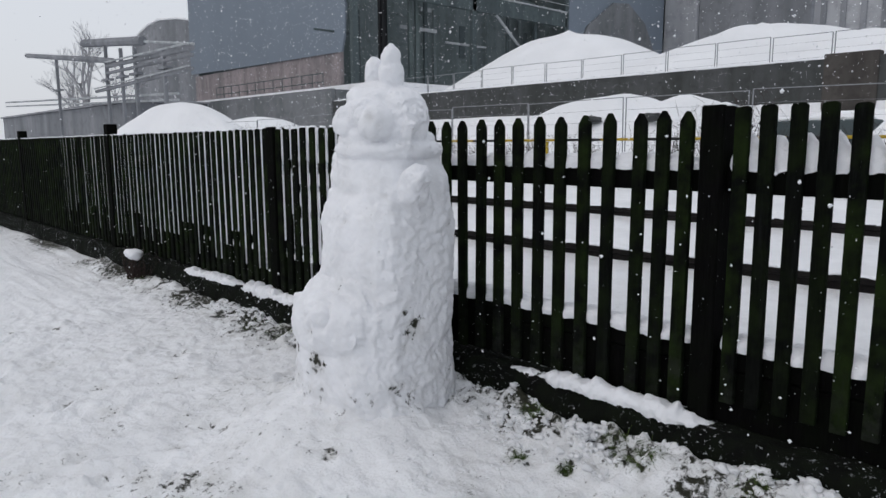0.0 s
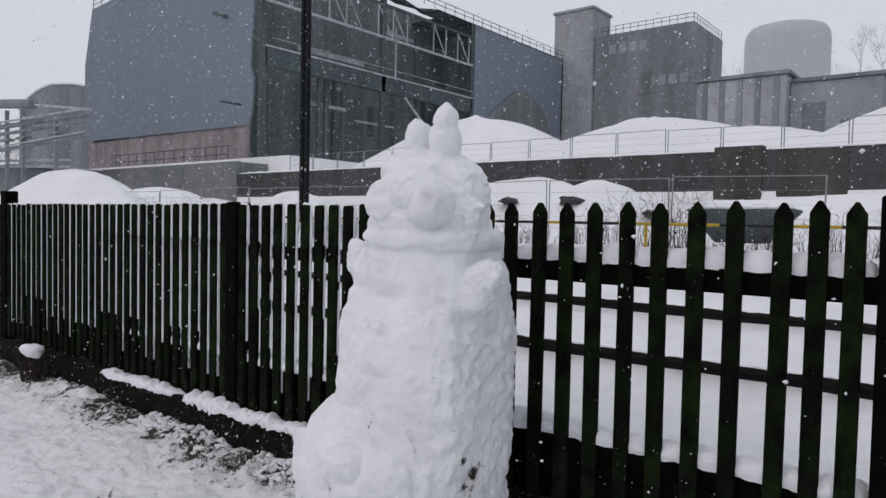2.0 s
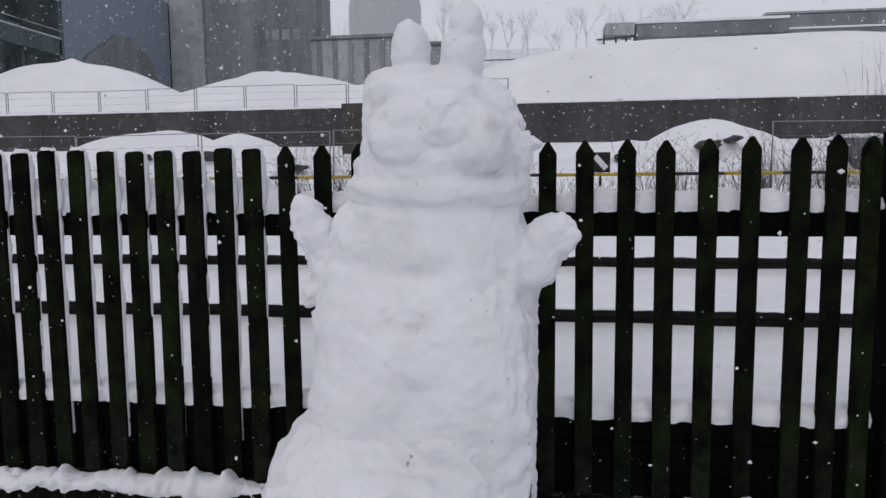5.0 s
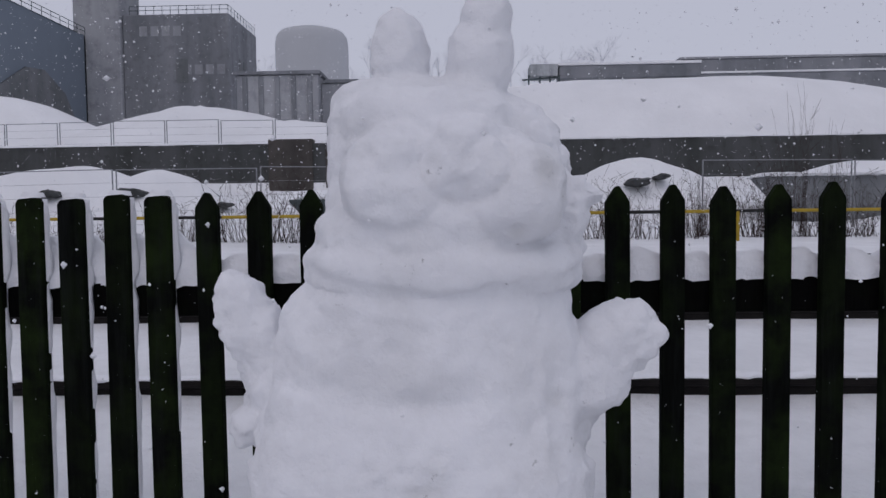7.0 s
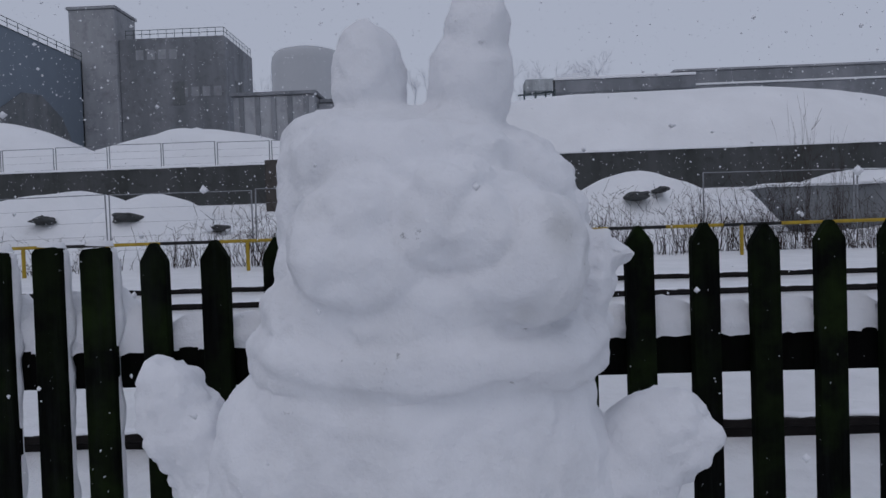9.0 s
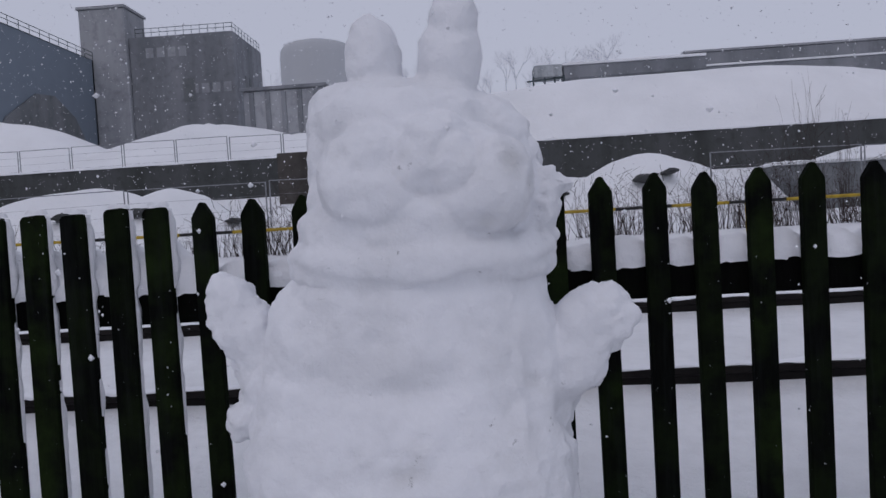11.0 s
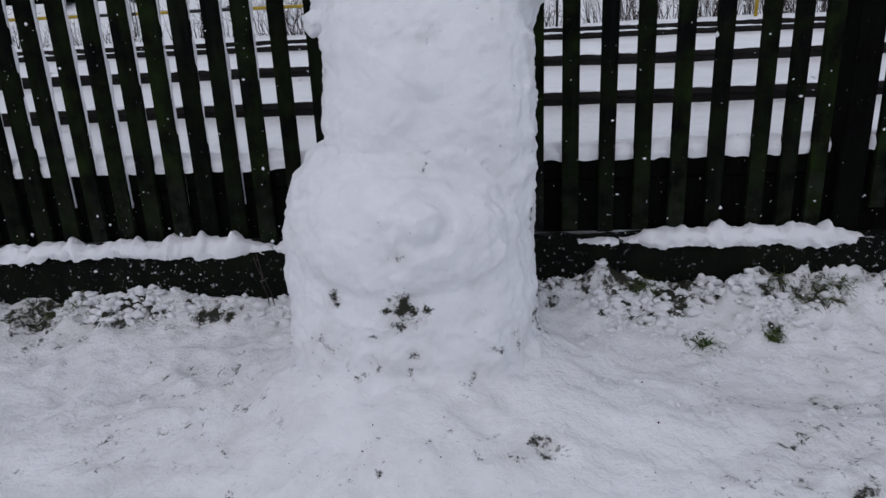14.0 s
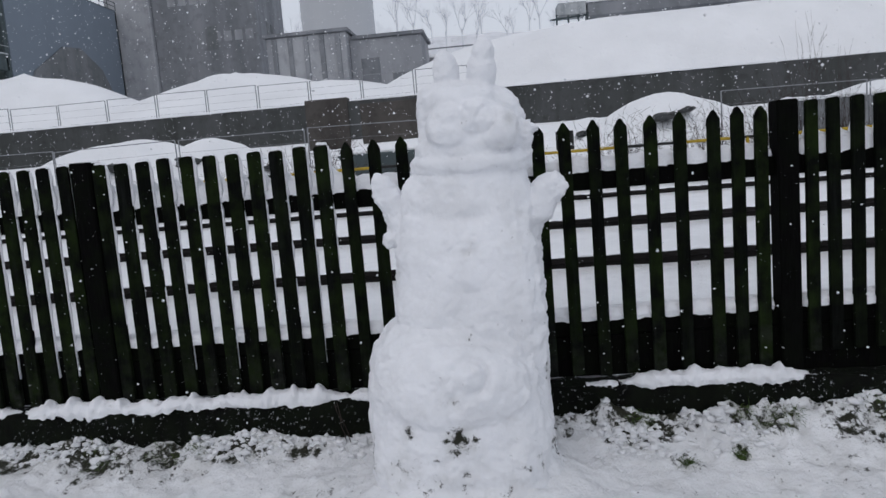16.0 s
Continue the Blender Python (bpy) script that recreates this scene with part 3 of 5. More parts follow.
def snow_cat():
    bm = bmesh.new()
    blob(bm, (-0.104, -0.46, 0.20), (0.350, 0.335, 0.49), 3.1)            # haunches
    blob(bm, (-0.026, -0.43, 0.66), (0.274, 0.25, 0.46), 4.0)             # belly
    blob(bm, (-0.017, -0.425, 0.96), (0.252, 0.222, 0.27), 3.4)           # chest
    blob(bm, (-0.006, -0.435, 1.12), (0.218, 0.204, 0.125), 3.0)
    blob(bm, (0.006, -0.44, 1.216), (0.224, 0.216, 0.056), 2.7)          # fold at the neck
    blob(bm, (-0.004, -0.445, 1.262), (0.192, 0.205, 0.062), 2.7)
    blob(bm, (-0.028, -0.455, 1.355), (0.150, 0.105, 0.160), 4.6)         # head, upright on one side
    blob(bm, (0.088, -0.455, 1.338), (0.128, 0.130, 0.150), 2.4)          # and sloping on the other
    blob(bm, (-0.005, -0.44, 1.362), (0.150, 0.205, 0.146), 2.5)
    blob(bm, (0.026, -0.572, 1.336), (0.152, 0.098, 0.100), 2.6)          # broad snout
    blob(bm, (-0.070, -0.600, 1.345), (0.066, 0.072, 0.072), 2.4)         # cheeks
    blob(bm, (0.116, -0.600, 1.328), (0.072, 0.082, 0.076), 2.4)
    blob(bm, (0.040, -0.612, 1.374), (0.070, 0.066, 0.072), 2.6)          # muzzle
    blob(bm, (-0.015, -0.50, 1.440), (0.140, 0.11, 0.055), 2.8)           # brow
    blob(bm, (0.205, -0.505, 1.292), (0.036, 0.036, 0.062), 2.4, (0, 16, 0), 16)  # ragged flap beside the cheek
    blob(bm, (0.234, -0.512, 1.326), (0.034, 0.024, 0.016), 2.2, (0, 14, 0), 12)
    blob(bm, (0.232, -0.508, 1.292), (0.014, 0.018, 0.020), 2.0, (0, 0, 0), 12)
    blob(bm, (0.216, -0.500, 1.248), (0.020, 0.022, 0.022), 2.0, (0, 0, 0), 12)
    blob(bm, (-0.058, -0.460, 1.553), (0.046, 0.050, 0.068), 2.3, (0, -4, 0))   # ears
    blob(bm, (-0.066, -0.460, 1.592), (0.030, 0.036, 0.036), 2.4, (0, -14, 0), 16)
    blob(bm, (0.070, -0.478, 1.540), (0.051, 0.052, 0.062), 2.4)
    blob(bm, (0.080, -0.484, 1.598), (0.034, 0.038, 0.056), 2.6, (0, 2, 0), 20)
    blob(bm, (0.080, -0.486, 1.646), (0.015, 0.020, 0.022), 2.0, (0, 0, 0), 12)
    blob(bm, (-0.303, -0.470, 1.082), (0.050, 0.048, 0.116), 2.8, (0, -23, 0))  # raised paw, flat and ragged
    blob(bm, (-0.345, -0.474, 1.170), (0.024, 0.032, 0.032), 2.2, (0, -10, 0), 12)
    blob(bm, (-0.262, -0.46, 1.02), (0.070, 0.075, 0.085), 2.2)
    blob(bm, (-0.306, -0.49, 0.955), (0.040, 0.050, 0.036), 2.2)
    blob(bm, (0.283, -0.518, 1.096), (0.068, 0.058, 0.056), 2.5, (0, -26, 0))   # rounded raised paw
    blob(bm, (0.240, -0.50, 1.045), (0.068, 0.070, 0.080), 2.4, (0, 34, 0))
    blob(bm, (0.205, -0.46, 0.98), (0.058, 0.080, 0.080), 2.4)
    blob(bm, (-0.10, -0.70, 0.44), (0.27, 0.13, 0.16), 2.4)
    blob(bm, (-0.31, -0.80, 0.0), (0.10, 0.27, 0.060), 2.0, (20, 0, 8))     # low feet
    blob(bm, (0.10, -0.82, -0.02), (0.10, 0.30, 0.060), 2.0, (18, 0, -6))
    blob(bm, (-0.11, -0.66, 0.05), (0.30, 0.20, 0.10), 2.2, (18, 0, 0))
    rr = random.Random(21)
    for k in range(46):                                                      # pressed-on handfuls
        z = rr.uniform(0.12, 0.80)
        half = 0.36 if z < 0.6 else (0.26 if z < 1.2 else 0.18)
        x = rr.uniform(-0.58 * half, 0.55 * half) + (-0.10 if z < 0.6 else -0.015)
        y = -0.77 if z < 0.5 else (-0.72 + (z - 0.5) * 0.3 if z < 0.65 else -0.655)
        s = rr.uniform(0.03, 0.065)
        blob(bm, (x, y + 0.008 + 0.5 * (x / half) ** 4 * 0.12, z), (s * 1.5, 0.012, s * rr.uniform(0.7, 1.2)), 2.2, (0, rr.uniform(-30, 30), 0), 12)
    for k in range(26):                                                      # lumps packed round the foot
        ang = rr.uniform(2.8, 6.5)
        s = rr.uniform(0.035, 0.065)
        blob(bm, (-0.105 + 0.325 * math.cos(ang), -0.47 + 0.325 * math.sin(ang), 0.03 + rr.uniform(-0.03, 0.05)), (s * 1.2, s, s * 0.8), 2.2, (rr.uniform(-30, 30), rr.uniform(-30, 30), 0), 12)
    me = bpy.data.meshes.new("rough_shape")
    bm.to_mesh(me)
    bm.free()
    tmp = new("rough_shape", me)
    fuse = tmp.modifiers.new("fuse", 'REMESH')
    fuse.mode = 'VOXEL'
    fuse.voxel_size = 0.0062
    soft = tmp.modifiers.new("soft", 'SMOOTH')
    soft.factor, soft.iterations = 0.5, 3
    bpy.context.view_layer.update()
    done = bpy.data.meshes.new_from_object(tmp.evaluated_get(bpy.context.evaluated_depsgraph_get()))
    bpy.data.objects.remove(tmp)
    bpy.data.meshes.remove(me)
    n = len(done.vertices)
    co, no = np.empty(n * 3), np.empty(n * 3)
    done.vertices.foreach_get("co", co)
    done.vertex_normals.foreach_get("vector", no)
    co, no = co.reshape(-1, 3), no.reshape(-1, 3)
    cr = co @ np.array(Euler((0.7, 0.5, 0.9)).to_matrix())
    calm = np.where(co[:, 2] > 1.2, 0.8, 1.0)
    packed = np.clip(0.30 + 0.8 * lattice(cr, 0.14, 391), 0.05, 0.9)
    creases = np.clip(1 - np.abs(fbm(cr + 0.02 * lattice(cr, 0.05, 361)[:, None], 0.16, 371, 2)), 0, 1) ** 12
    d = calm * (0.012 * fbm(cr, 0.17, 301, 2) + packed * (0.011 * np.abs(fbm(cr, 0.075, 311, 3)) + 0.0060 * fbm(cr, 0.035, 315, 2)) + 0.0036 * fbm(cr, 0.024, 321, 3) - 0.003 * creases)
    low = np.clip((0.55 - co[:, 2]) / 0.4, 0, 1)
    d = d + low * 0.006 * fbm(cr, 0.05, 331)
    pits = [(-0.100, -0.675, 1.383, 0.022, 0.018), (0.158, -0.685, 1.352, 0.020, 0.014), (0.004, -0.69, 1.342, 0.014, 0.018), (0.056, -0.70, 1.342, 0.010, 0.012), (-0.016, -0.68, 1.362, 0.020, 0.010), (0.040, -0.68, 1.308, 0.030, 0.008), (0.115, -0.66, 1.268, 0.018, 0.012), (0.065, -0.55, 1.468, 0.012, 0.014),
            (0.215, -0.51, 0.45, 0.045, 0.022), (0.20, -0.56, 0.93, 0.03, 0.012), (-0.095, -0.84, 0.425, 0.03, 0.02), (0.03, -0.68, 1.30, 0.03, 0.010)]
    fr = (no[:, 1] < -0.2) * 1.0
    for z0, size, high in ((1.075, 0.050, 0.012), (0.955, 0.046, 0.013), (0.815, 0.044, 0.012), (0.655, 0.055, 0.015)):
        r2 = ((co[:, 0] + 0.012) / 1.25) ** 2 + (co[:, 2] - z0) ** 2
        d = d + fr * high * np.exp(-r2 / size ** 2 * 1.2)
        d = d - fr * 0.55 * high * np.exp(-((co[:, 2] - z0 + size) / 0.014) ** 2 - ((co[:, 0] + 0.012) / size) ** 2)
    ring = np.hypot(co[:, 0] + 0.036, co[:, 2] - 0.507)
    turn = np.arctan2(co[:, 2] - 0.507, co[:, 0] + 0.036)
    d = d + fr * 0.014 * np.exp(-(ring / 0.036) ** 2) + fr * 0.005 * np.exp(-((ring - 0.088) / 0.018) ** 2)
    d = d - fr * 0.024 * np.exp(-((ring - 0.056) / 0.013) ** 2) * np.clip(1.6 - np.abs(turn - 0.2) / 1.5, 0.15, 1)
    limbs = np.clip((np.abs(co[:, 0]) - 0.25) / 0.03, 0, 1) * (co[:, 2] > 0.85)
    limbs = np.maximum(limbs, (co[:, 0] > 0.195) * (co[:, 2] > 1.22))
    d = d + limbs * (0.006 * fbm(cr, 0.045, 381, 2) + 0.008 * np.abs(fbm(cr, 0.02, 385, 2)) - 0.005)
    side = np.clip(np.abs(no[:, 0]) - 0.5, 0, 0.5) * 2 * (co[:, 2] < 1.0)
    d = d + side * (0.006 * fbm(cr, 0.03, 387, 3))
    holes = np.random.RandomState(12)
    pick = holes.choice(n, 110, replace=False)
    for k in pick:
        r = holes.uniform(0.006, 0.017)
        d = d - 0.45 * r * np.exp(-((co - co[k]) ** 2).sum(1) / r ** 2)
    face = np.clip((co[:, 2] - 1.2) / 0.06, 0, 1) * fr
    d = d + face * (0.0045 * fbm(cr, 0.05, 395, 2) - 0.004 * np.abs(fbm(cr, 0.024, 397, 2)))
    for x, y, z, r, deep in pits:
        d = d - deep * np.exp(-((co - (x, y, z)) ** 2).sum(1) / r ** 2)
    front = np.clip(-no[:, 1] * 1.6, 0, 1)
    ripple = 0.006 * lattice(cr, 0.05, 411)
    for z0, wide, deep in ((1.205, 0.008, 0.013), (1.186, 0.016, 0.006), (1.150, 0.022, 0.004)):
        d = d - deep * front * np.exp(-((co[:, 2] - z0 - ripple + 0.02 * np.cos((co[:, 0] - 0.02) * 9)) / wide) ** 2) * np.clip(0.75 + 0.6 * lattice(cr, 0.09, 413), 0.2, 1)
    for x0, z0, rx, rz, deep in ((-0.058, 1.352, 0.074, 0.078, 0.006), (0.124, 1.332, 0.080, 0.080, 0.008), (0.042, 1.378, 0.062, 0.066, 0.009)):
        edge = np.hypot((co[:, 0] - x0) / rx, (co[:, 2] - z0) / rz)
        d = d + front * (co[:, 1] < -0.5) * (0.45 * deep * np.clip(1 - edge ** 2, 0, 1) - deep * np.exp(-((edge - 1.06 - 8 * ripple) / 0.12) ** 2))
    co = co + no * d[:, None]
    done.vertices.foreach_set("co", co.ravel())
    dirt_shade = 0.10 + 0.16 * fbm(cr, 0.2, 341)
    # soil smears and brown stains, plus shade painted into face pits and below bumps
    spots = [(0.215, -0.51, 0.44, 0.050, 1.0), (0.20, -0.55, 0.36, 0.035, 0.9), (-0.095, -0.80, 0.42, 0.030, 1.0), (-0.10, -0.80, 0.285, 0.060, 1.0), (-0.03, -0.82, 0.275, 0.040, 1.0), (-0.15, -0.84, 0.20, 0.045, 1.0),
             (-0.02, -0.86, 0.19, 0.05, 0.95), (-0.27, -0.80, 0.31, 0.035, 0.9), (0.15, -0.80, 0.16, 0.05, 1.0), (0.22, -0.60, 0.20, 0.05, 0.9), (0.07, -0.74, 0.33, 0.035, 0.8), (0.19, -0.58, 0.93, 0.04, 0.35),
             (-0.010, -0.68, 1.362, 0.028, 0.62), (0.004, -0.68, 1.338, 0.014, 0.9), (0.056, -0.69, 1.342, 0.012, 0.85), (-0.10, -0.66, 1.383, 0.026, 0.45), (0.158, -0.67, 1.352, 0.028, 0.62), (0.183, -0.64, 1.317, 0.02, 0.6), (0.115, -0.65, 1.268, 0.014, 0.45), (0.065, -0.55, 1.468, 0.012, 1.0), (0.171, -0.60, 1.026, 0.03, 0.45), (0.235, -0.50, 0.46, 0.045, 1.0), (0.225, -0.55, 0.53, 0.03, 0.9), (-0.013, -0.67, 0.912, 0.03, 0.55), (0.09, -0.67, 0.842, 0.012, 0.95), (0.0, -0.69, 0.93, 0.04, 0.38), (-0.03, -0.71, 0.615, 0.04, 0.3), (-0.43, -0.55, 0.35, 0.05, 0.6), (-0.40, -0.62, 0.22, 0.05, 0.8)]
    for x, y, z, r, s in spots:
        dirt_shade = np.maximum(dirt_shade, 1.3 * s * np.exp(-((co - (x, y, z)) ** 2).sum(1) / r ** 2))
    dirt_shade = np.maximum(dirt_shade, np.clip(0.36 + 0.45 * fbm(cr, 0.12, 351), 0, 0.62) * np.clip((0.36 - co[:, 2]) / 0.2, 0, 1))
    attr = done.attributes.new("dirt_shade", 'FLOAT', 'POINT')
    attr.data.foreach_set("value", np.clip(dirt_shade, 0, 1.35).astype(np.float32))
    done.materials.clear()
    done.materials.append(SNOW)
    done.name = "snow_cat"
    shade(done)
    return tagged(new("snow_cat", done), "tall white hand-built snow cat with raised paws and soiled base", "snow figure")


snow_cat()


# ---- the two snowed-up tracks behind the fence ----
def rail_mesh(x0, x1, y, top):
    """A rail of flat-bottomed section: foot, web and head."""
    half = [(0.062, -0.150), (0.062, -0.138), (0.010, -0.118), (0.009, -0.042), (0.034, -0.030), (0.034, -0.004), (0.026, 0.0)]
    outline = [(-a, b) for a, b in half] + [(a, b) for a, b in half[::-1]]
    bm = bmesh.new()
    ends = [[bm.verts.new((x, y + a, top + b)) for a, b in outline] for x in (x0, x1)]
    n = len(outline)
    for k in range(n):
        bm.faces.new((ends[0][k], ends[1][k], ends[1][(k + 1) % n], ends[0][(k + 1) % n]))
    bm.faces.new(ends[0][::-1])
    bm.faces.new(ends[1])
    bmesh.ops.recalc_face_normals(bm, faces=bm.faces)
    return bm


for y, top in ((1.476, 0.565), (2.945, 0.681), (4.76, 0.795), (6.20, 0.832)):
    rail = thing("rail", (0, y, top - 0.15), "rusty dark steel track rail half buried in snow", "rail", "track rails")
    part("rail_body", rail_mesh(-90, 70, y, top), RUST, rail)
    part("snow_cover", snow_ridge(-60, 50, y - 0.026, y + 0.06, top - 0.004, 0.014, 400 + int(y * 10), 0.05, 0.5), SOFT, rail, "thin snow on the rail head", True)


# ---- yellow barrier, warning board, shrubs ----
barrier = thing("barrier", (0, 10.3, 0.75), "low yellow tube barrier with black bands in the snow", "barrier")
edges = np.arange(-17.5, 18.0, 0.95)
for k in range(len(edges) - 1):
    part("tube", rod((edges[k], 10.3, 1.33), (edges[k + 1], 10.3, 1.33), 0.028, None, 8), BLACKPAINT if k % 5 in (1, 3) else YELLOW, barrier)
for x in (-15.5, -11.5, -7.55, -3.65, 0.4, 4.65, 8.7, 12.7):
    part("upright", rod((x, 10.3, 0.55), (x, 10.3, 1.33), 0.032, None, 8), YELLOW, barrier)

board = thing("warning_board", (1.35, 10.6, 0.7), "small black board with a white diagonal bar on a thin post", "sign")
part("panel", box((1.18, 10.58, 1.37), (1.52, 10.60, 1.73), 0.004), BLACKPAINT, board)
bm = box((-0.05, 10.572, -0.15), (0.05, 10.578, 0.15))
bmesh.ops.rotate(bm, verts=bm.verts, cent=(0, 0, 0), matrix=Matrix.Rotation(radians(-42), 3, 'Y'))
bmesh.ops.translate(bm, verts=bm.verts, vec=(1.35, 0, 1.55))
part("bar", bm, WHITEPAINT, board)
part("post", rod((1.35, 10.62, 0.6), (1.35, 10.62, 1.7), 0.022), MAST, board)


def shrub(seed, spread_r, height, stems):
    r = random.Random(seed)
    bm = bmesh.new()
    for s in range(stems):
        a = r.uniform(0, math.tau)
        d = spread_r * r.random() ** 0.6
        base = Vector((d * math.cos(a), d * math.sin(a) * 0.5, -0.15))
        lean = Vector((r.gauss(0, 0.22) + 0.2 * math.cos(a), r.gauss(0, 0.15), 1)).normalized()
        h = height * r.uniform(0.35, 1.0)
        rad = r.uniform(0.005, 0.0095)
        p, q = base, lean
        for seg in range(4):
            nxt = p + q * h / 4
            add_rod(bm, p, nxt, rad * (1 - 0.22 * seg), rad * (1 - 0.22 * (seg + 1)), 3)
            if seg > 0 and r.random() < 0.8:
                side = Vector((r.gauss(0, 0.7), r.gauss(0, 0.4), r.uniform(0.4, 1.0))).normalized()
                add_rod(bm, nxt, nxt + side * h * r.uniform(0.12, 0.3), rad * 0.6, rad * 0.25, 3)
            q = (q + Vector((r.gauss(0, 0.12), r.gauss(0, 0.1), 0.05))).normalized()
            p = nxt
    return bm


shrubs = []
for seed, sp, h, st in ((1, 0.6, 1.35, 80), (2, 0.95, 0.95, 85), (3, 0.4, 1.55, 44), (4, 1.1, 0.75, 95)):
    root = thing("bare_shrub", (0, 0, -50), "bare thin brown shrub standing in the snow", "shrub", "bare shrubs by the barrier")
    me = bpy.data.meshes.new("brushwood")
    bm = shrub(seed, sp, h, st)
    bm.to_mesh(me)
    bm.free()
    me.materials.append(TWIG)
    ob = new("brushwood", me)
    ob.parent = root
    tagged(ob, kind="stuff")
    shrubs.append(root)
rng = random.Random(9)
spots = [(-13.5, 12.0, 1), (-11.6, 11.4, 3), (-9.4, 11.6, 1), (-7.2, 11.2, 3), (-5.4, 11.7, 1), (-3.95, 11.4, 0), (-3.3, 11.2, 2), (-2.2, 11.0, 3), (-0.9, 11.6, 1), (0.9, 11.3, 3),
         (2.6, 11.6, 0), (3.4, 11.2, 1), (4.55, 11.7, 0), (5.3, 11.4, 2), (5.9, 11.8, 1), (6.95, 11.5, 0), (8.0, 11.8, 3), (9.2, 11.6, 0), (10.6, 12.0, 1), (12.4, 12.2, 3), (14.5, 12.4, 1),
         (-24.0, 13.0, 0), (-21.5, 13.5, 1), (-19.5, 13.2, 3), (-17.0, 13.4, 1), (-28.0, 13.4, 1), (-26.0, 15.0, 2), (-30.5, 15.0, 0)]
for x, y, k in spots:
    copy_thing(shrubs[k], Matrix.LocRotScale((x, y, ground_at(x, y) + 0.02), Euler((0, 0, rng.uniform(-0.5, 0.5))), (1, 1, 1)))
for x, y, k, s in ((6.5, 12.1, 2, 1.9), (6.1, 12.3, 2, 1.3), (7.3, 12.3, 2, 1.5), (4.6, 12.0, 2, 1.0), (9.6, 12.4, 2, 1.7)):
    tall = copy_thing(shrubs[k], Matrix.LocRotScale((x, y, ground_at(x, y) + 0.02), Euler((0, 0, x)), (1, 1, 1)))
    tall.scale = (0.55, 0.55, s)
for root in shrubs:
    for child in list(root.children):
        bpy.data.objects.remove(child)
    bpy.data.objects.remove(root)


# ---- mesh fence panels ----
def fence_panel(width, low, high, wires, radius, wire_radius, label, group):
    root = thing("mesh_fence_panel", (0, 0, 0), label, "fence panel", group)
    part("post", rod((0, 0, low), (0, 0, high), radius, None, 6), WIRE, root)
    part("post", rod((width - 4 * radius, 0, low), (width - 4 * radius, 0, high), radius, None, 6), WIRE, root)
    part("top_tube", rod((0, 0, high), (width - 4 * radius, 0, high - 0.01), radius * 0.7, None, 6), WIRE, root)
    for k in range(wires):
        z = low + (high - low) * (k + 1) / (wires + 1)
        part("wire", rod((0, 0, z), (width - 4 * radius, 0, z), wire_radius, None, 4), WIRE, root)
    return root


near_panel = fence_panel(3.5, 0.0, 2.0, 5, 0.018, 0.003, "grey mobile mesh fence panel standing in the snow", "mesh fence before the mounds")
for k in range(-9, 6):
    x = -8.4 + 3.5 * k
    if k in (2, 3):
        continue
    copy_thing(near_panel, pose(x, 14.9, 0.52 + 0.03 * math.sin(k * 2.1), 0, 0.8 * math.sin(k * 1.7), 0))
for child in list(near_panel.children):
    bpy.data.objects.remove(child)
bpy.data.objects.remove(near_panel)
far_panel = fence_panel(3.6, 0.0, 1.9, 3, 0.035, 0.006, "grey mobile mesh fence panel on top of the retaining wall", "mesh fence on the wall")
for k in range(-8, 7):
    copy_thing(far_panel, pose(-26.95 + 3.62 * k, 43.9, 5.95 + 0.05 * math.sin(k * 1.3), 0, 0.4 * math.sin(k * 2.3), 0))
for child in list(far_panel.children):
    bpy.data.objects.remove(child)
bpy.data.objects.remove(far_panel)


# ---- mast by the tracks ----
mast = thing("mast", (-13.83, 10.6, 0.5), "tall dark twin-channel steel mast by the tracks", "mast")
for dx in (-0.095, 0.095):
    part("channel", box((-13.83 + dx - 0.05, 10.5, 0.4), (-13.83 + dx + 0.05, 10.62, 14.0)), MAST, mast)
for k in range(14):
    z = 1.4 + k * 0.9
    part("batten", box((-13.9, 10.53, z), (-13.76, 10.545, z + 0.10)), MAST, mast)


# ---- retaining wall ----
wall = single("wall_north", box((-64.0, 43.0, 1.0), (90.0, 43.6, 6.15), 0.05), WALL, "long dark stained concrete retaining wall with snow along its top", "wall", "", "structure")
single("wall_west", box((-140.0, 42.85, 0.5), (-63.8, 43.45, 7.56), 0.05), CONC_DARK, "grey concrete terrace wall below the hall", "wall", "", "structure")
single("wall_return", box((-64.2, 43.46, 1.0), (-63.7, 47.0, 7.5), 0.05), CONC_DARK, "grey concrete end of the terrace wall", "wall", "", "structure")
for x0, x1, z in ((-140, -63.9, 7.56), (-63.5, -13.2, 6.15), (-9.6, 90.0, 6.15)):
    single("wall_snow", snow_ridge(x0, x1, 42.95 if x0 > -100 else 42.8, 43.7 if x0 > -100 else 43.55, z, 0.13, int(abs(x0)), 0.5, 0.5), FAR_SNOW, "snow lying on the wall top", "snow", "snow on the wall", "", True)
single("wall_pier", box((-12.7, 42.9, 1.0), (-9.8, 43.7, 6.42), 0.04), BROWNED, "raised concrete pier in the retaining wall", "pier")
single("wall_patch", box((-9.0, 42.94, 2.6), (-5.2, 43.05, 5.9), 0.04), BROWNED, "brown stained render panel on the wall", "wall panel")
part_terrace = single("ground_terrace", box((-240, 47.0, 2.0), (-60.0, 170, 8.4)), FAR_SNOW, "snow-covered terrace in front of the hall", "ground", "", "structure")


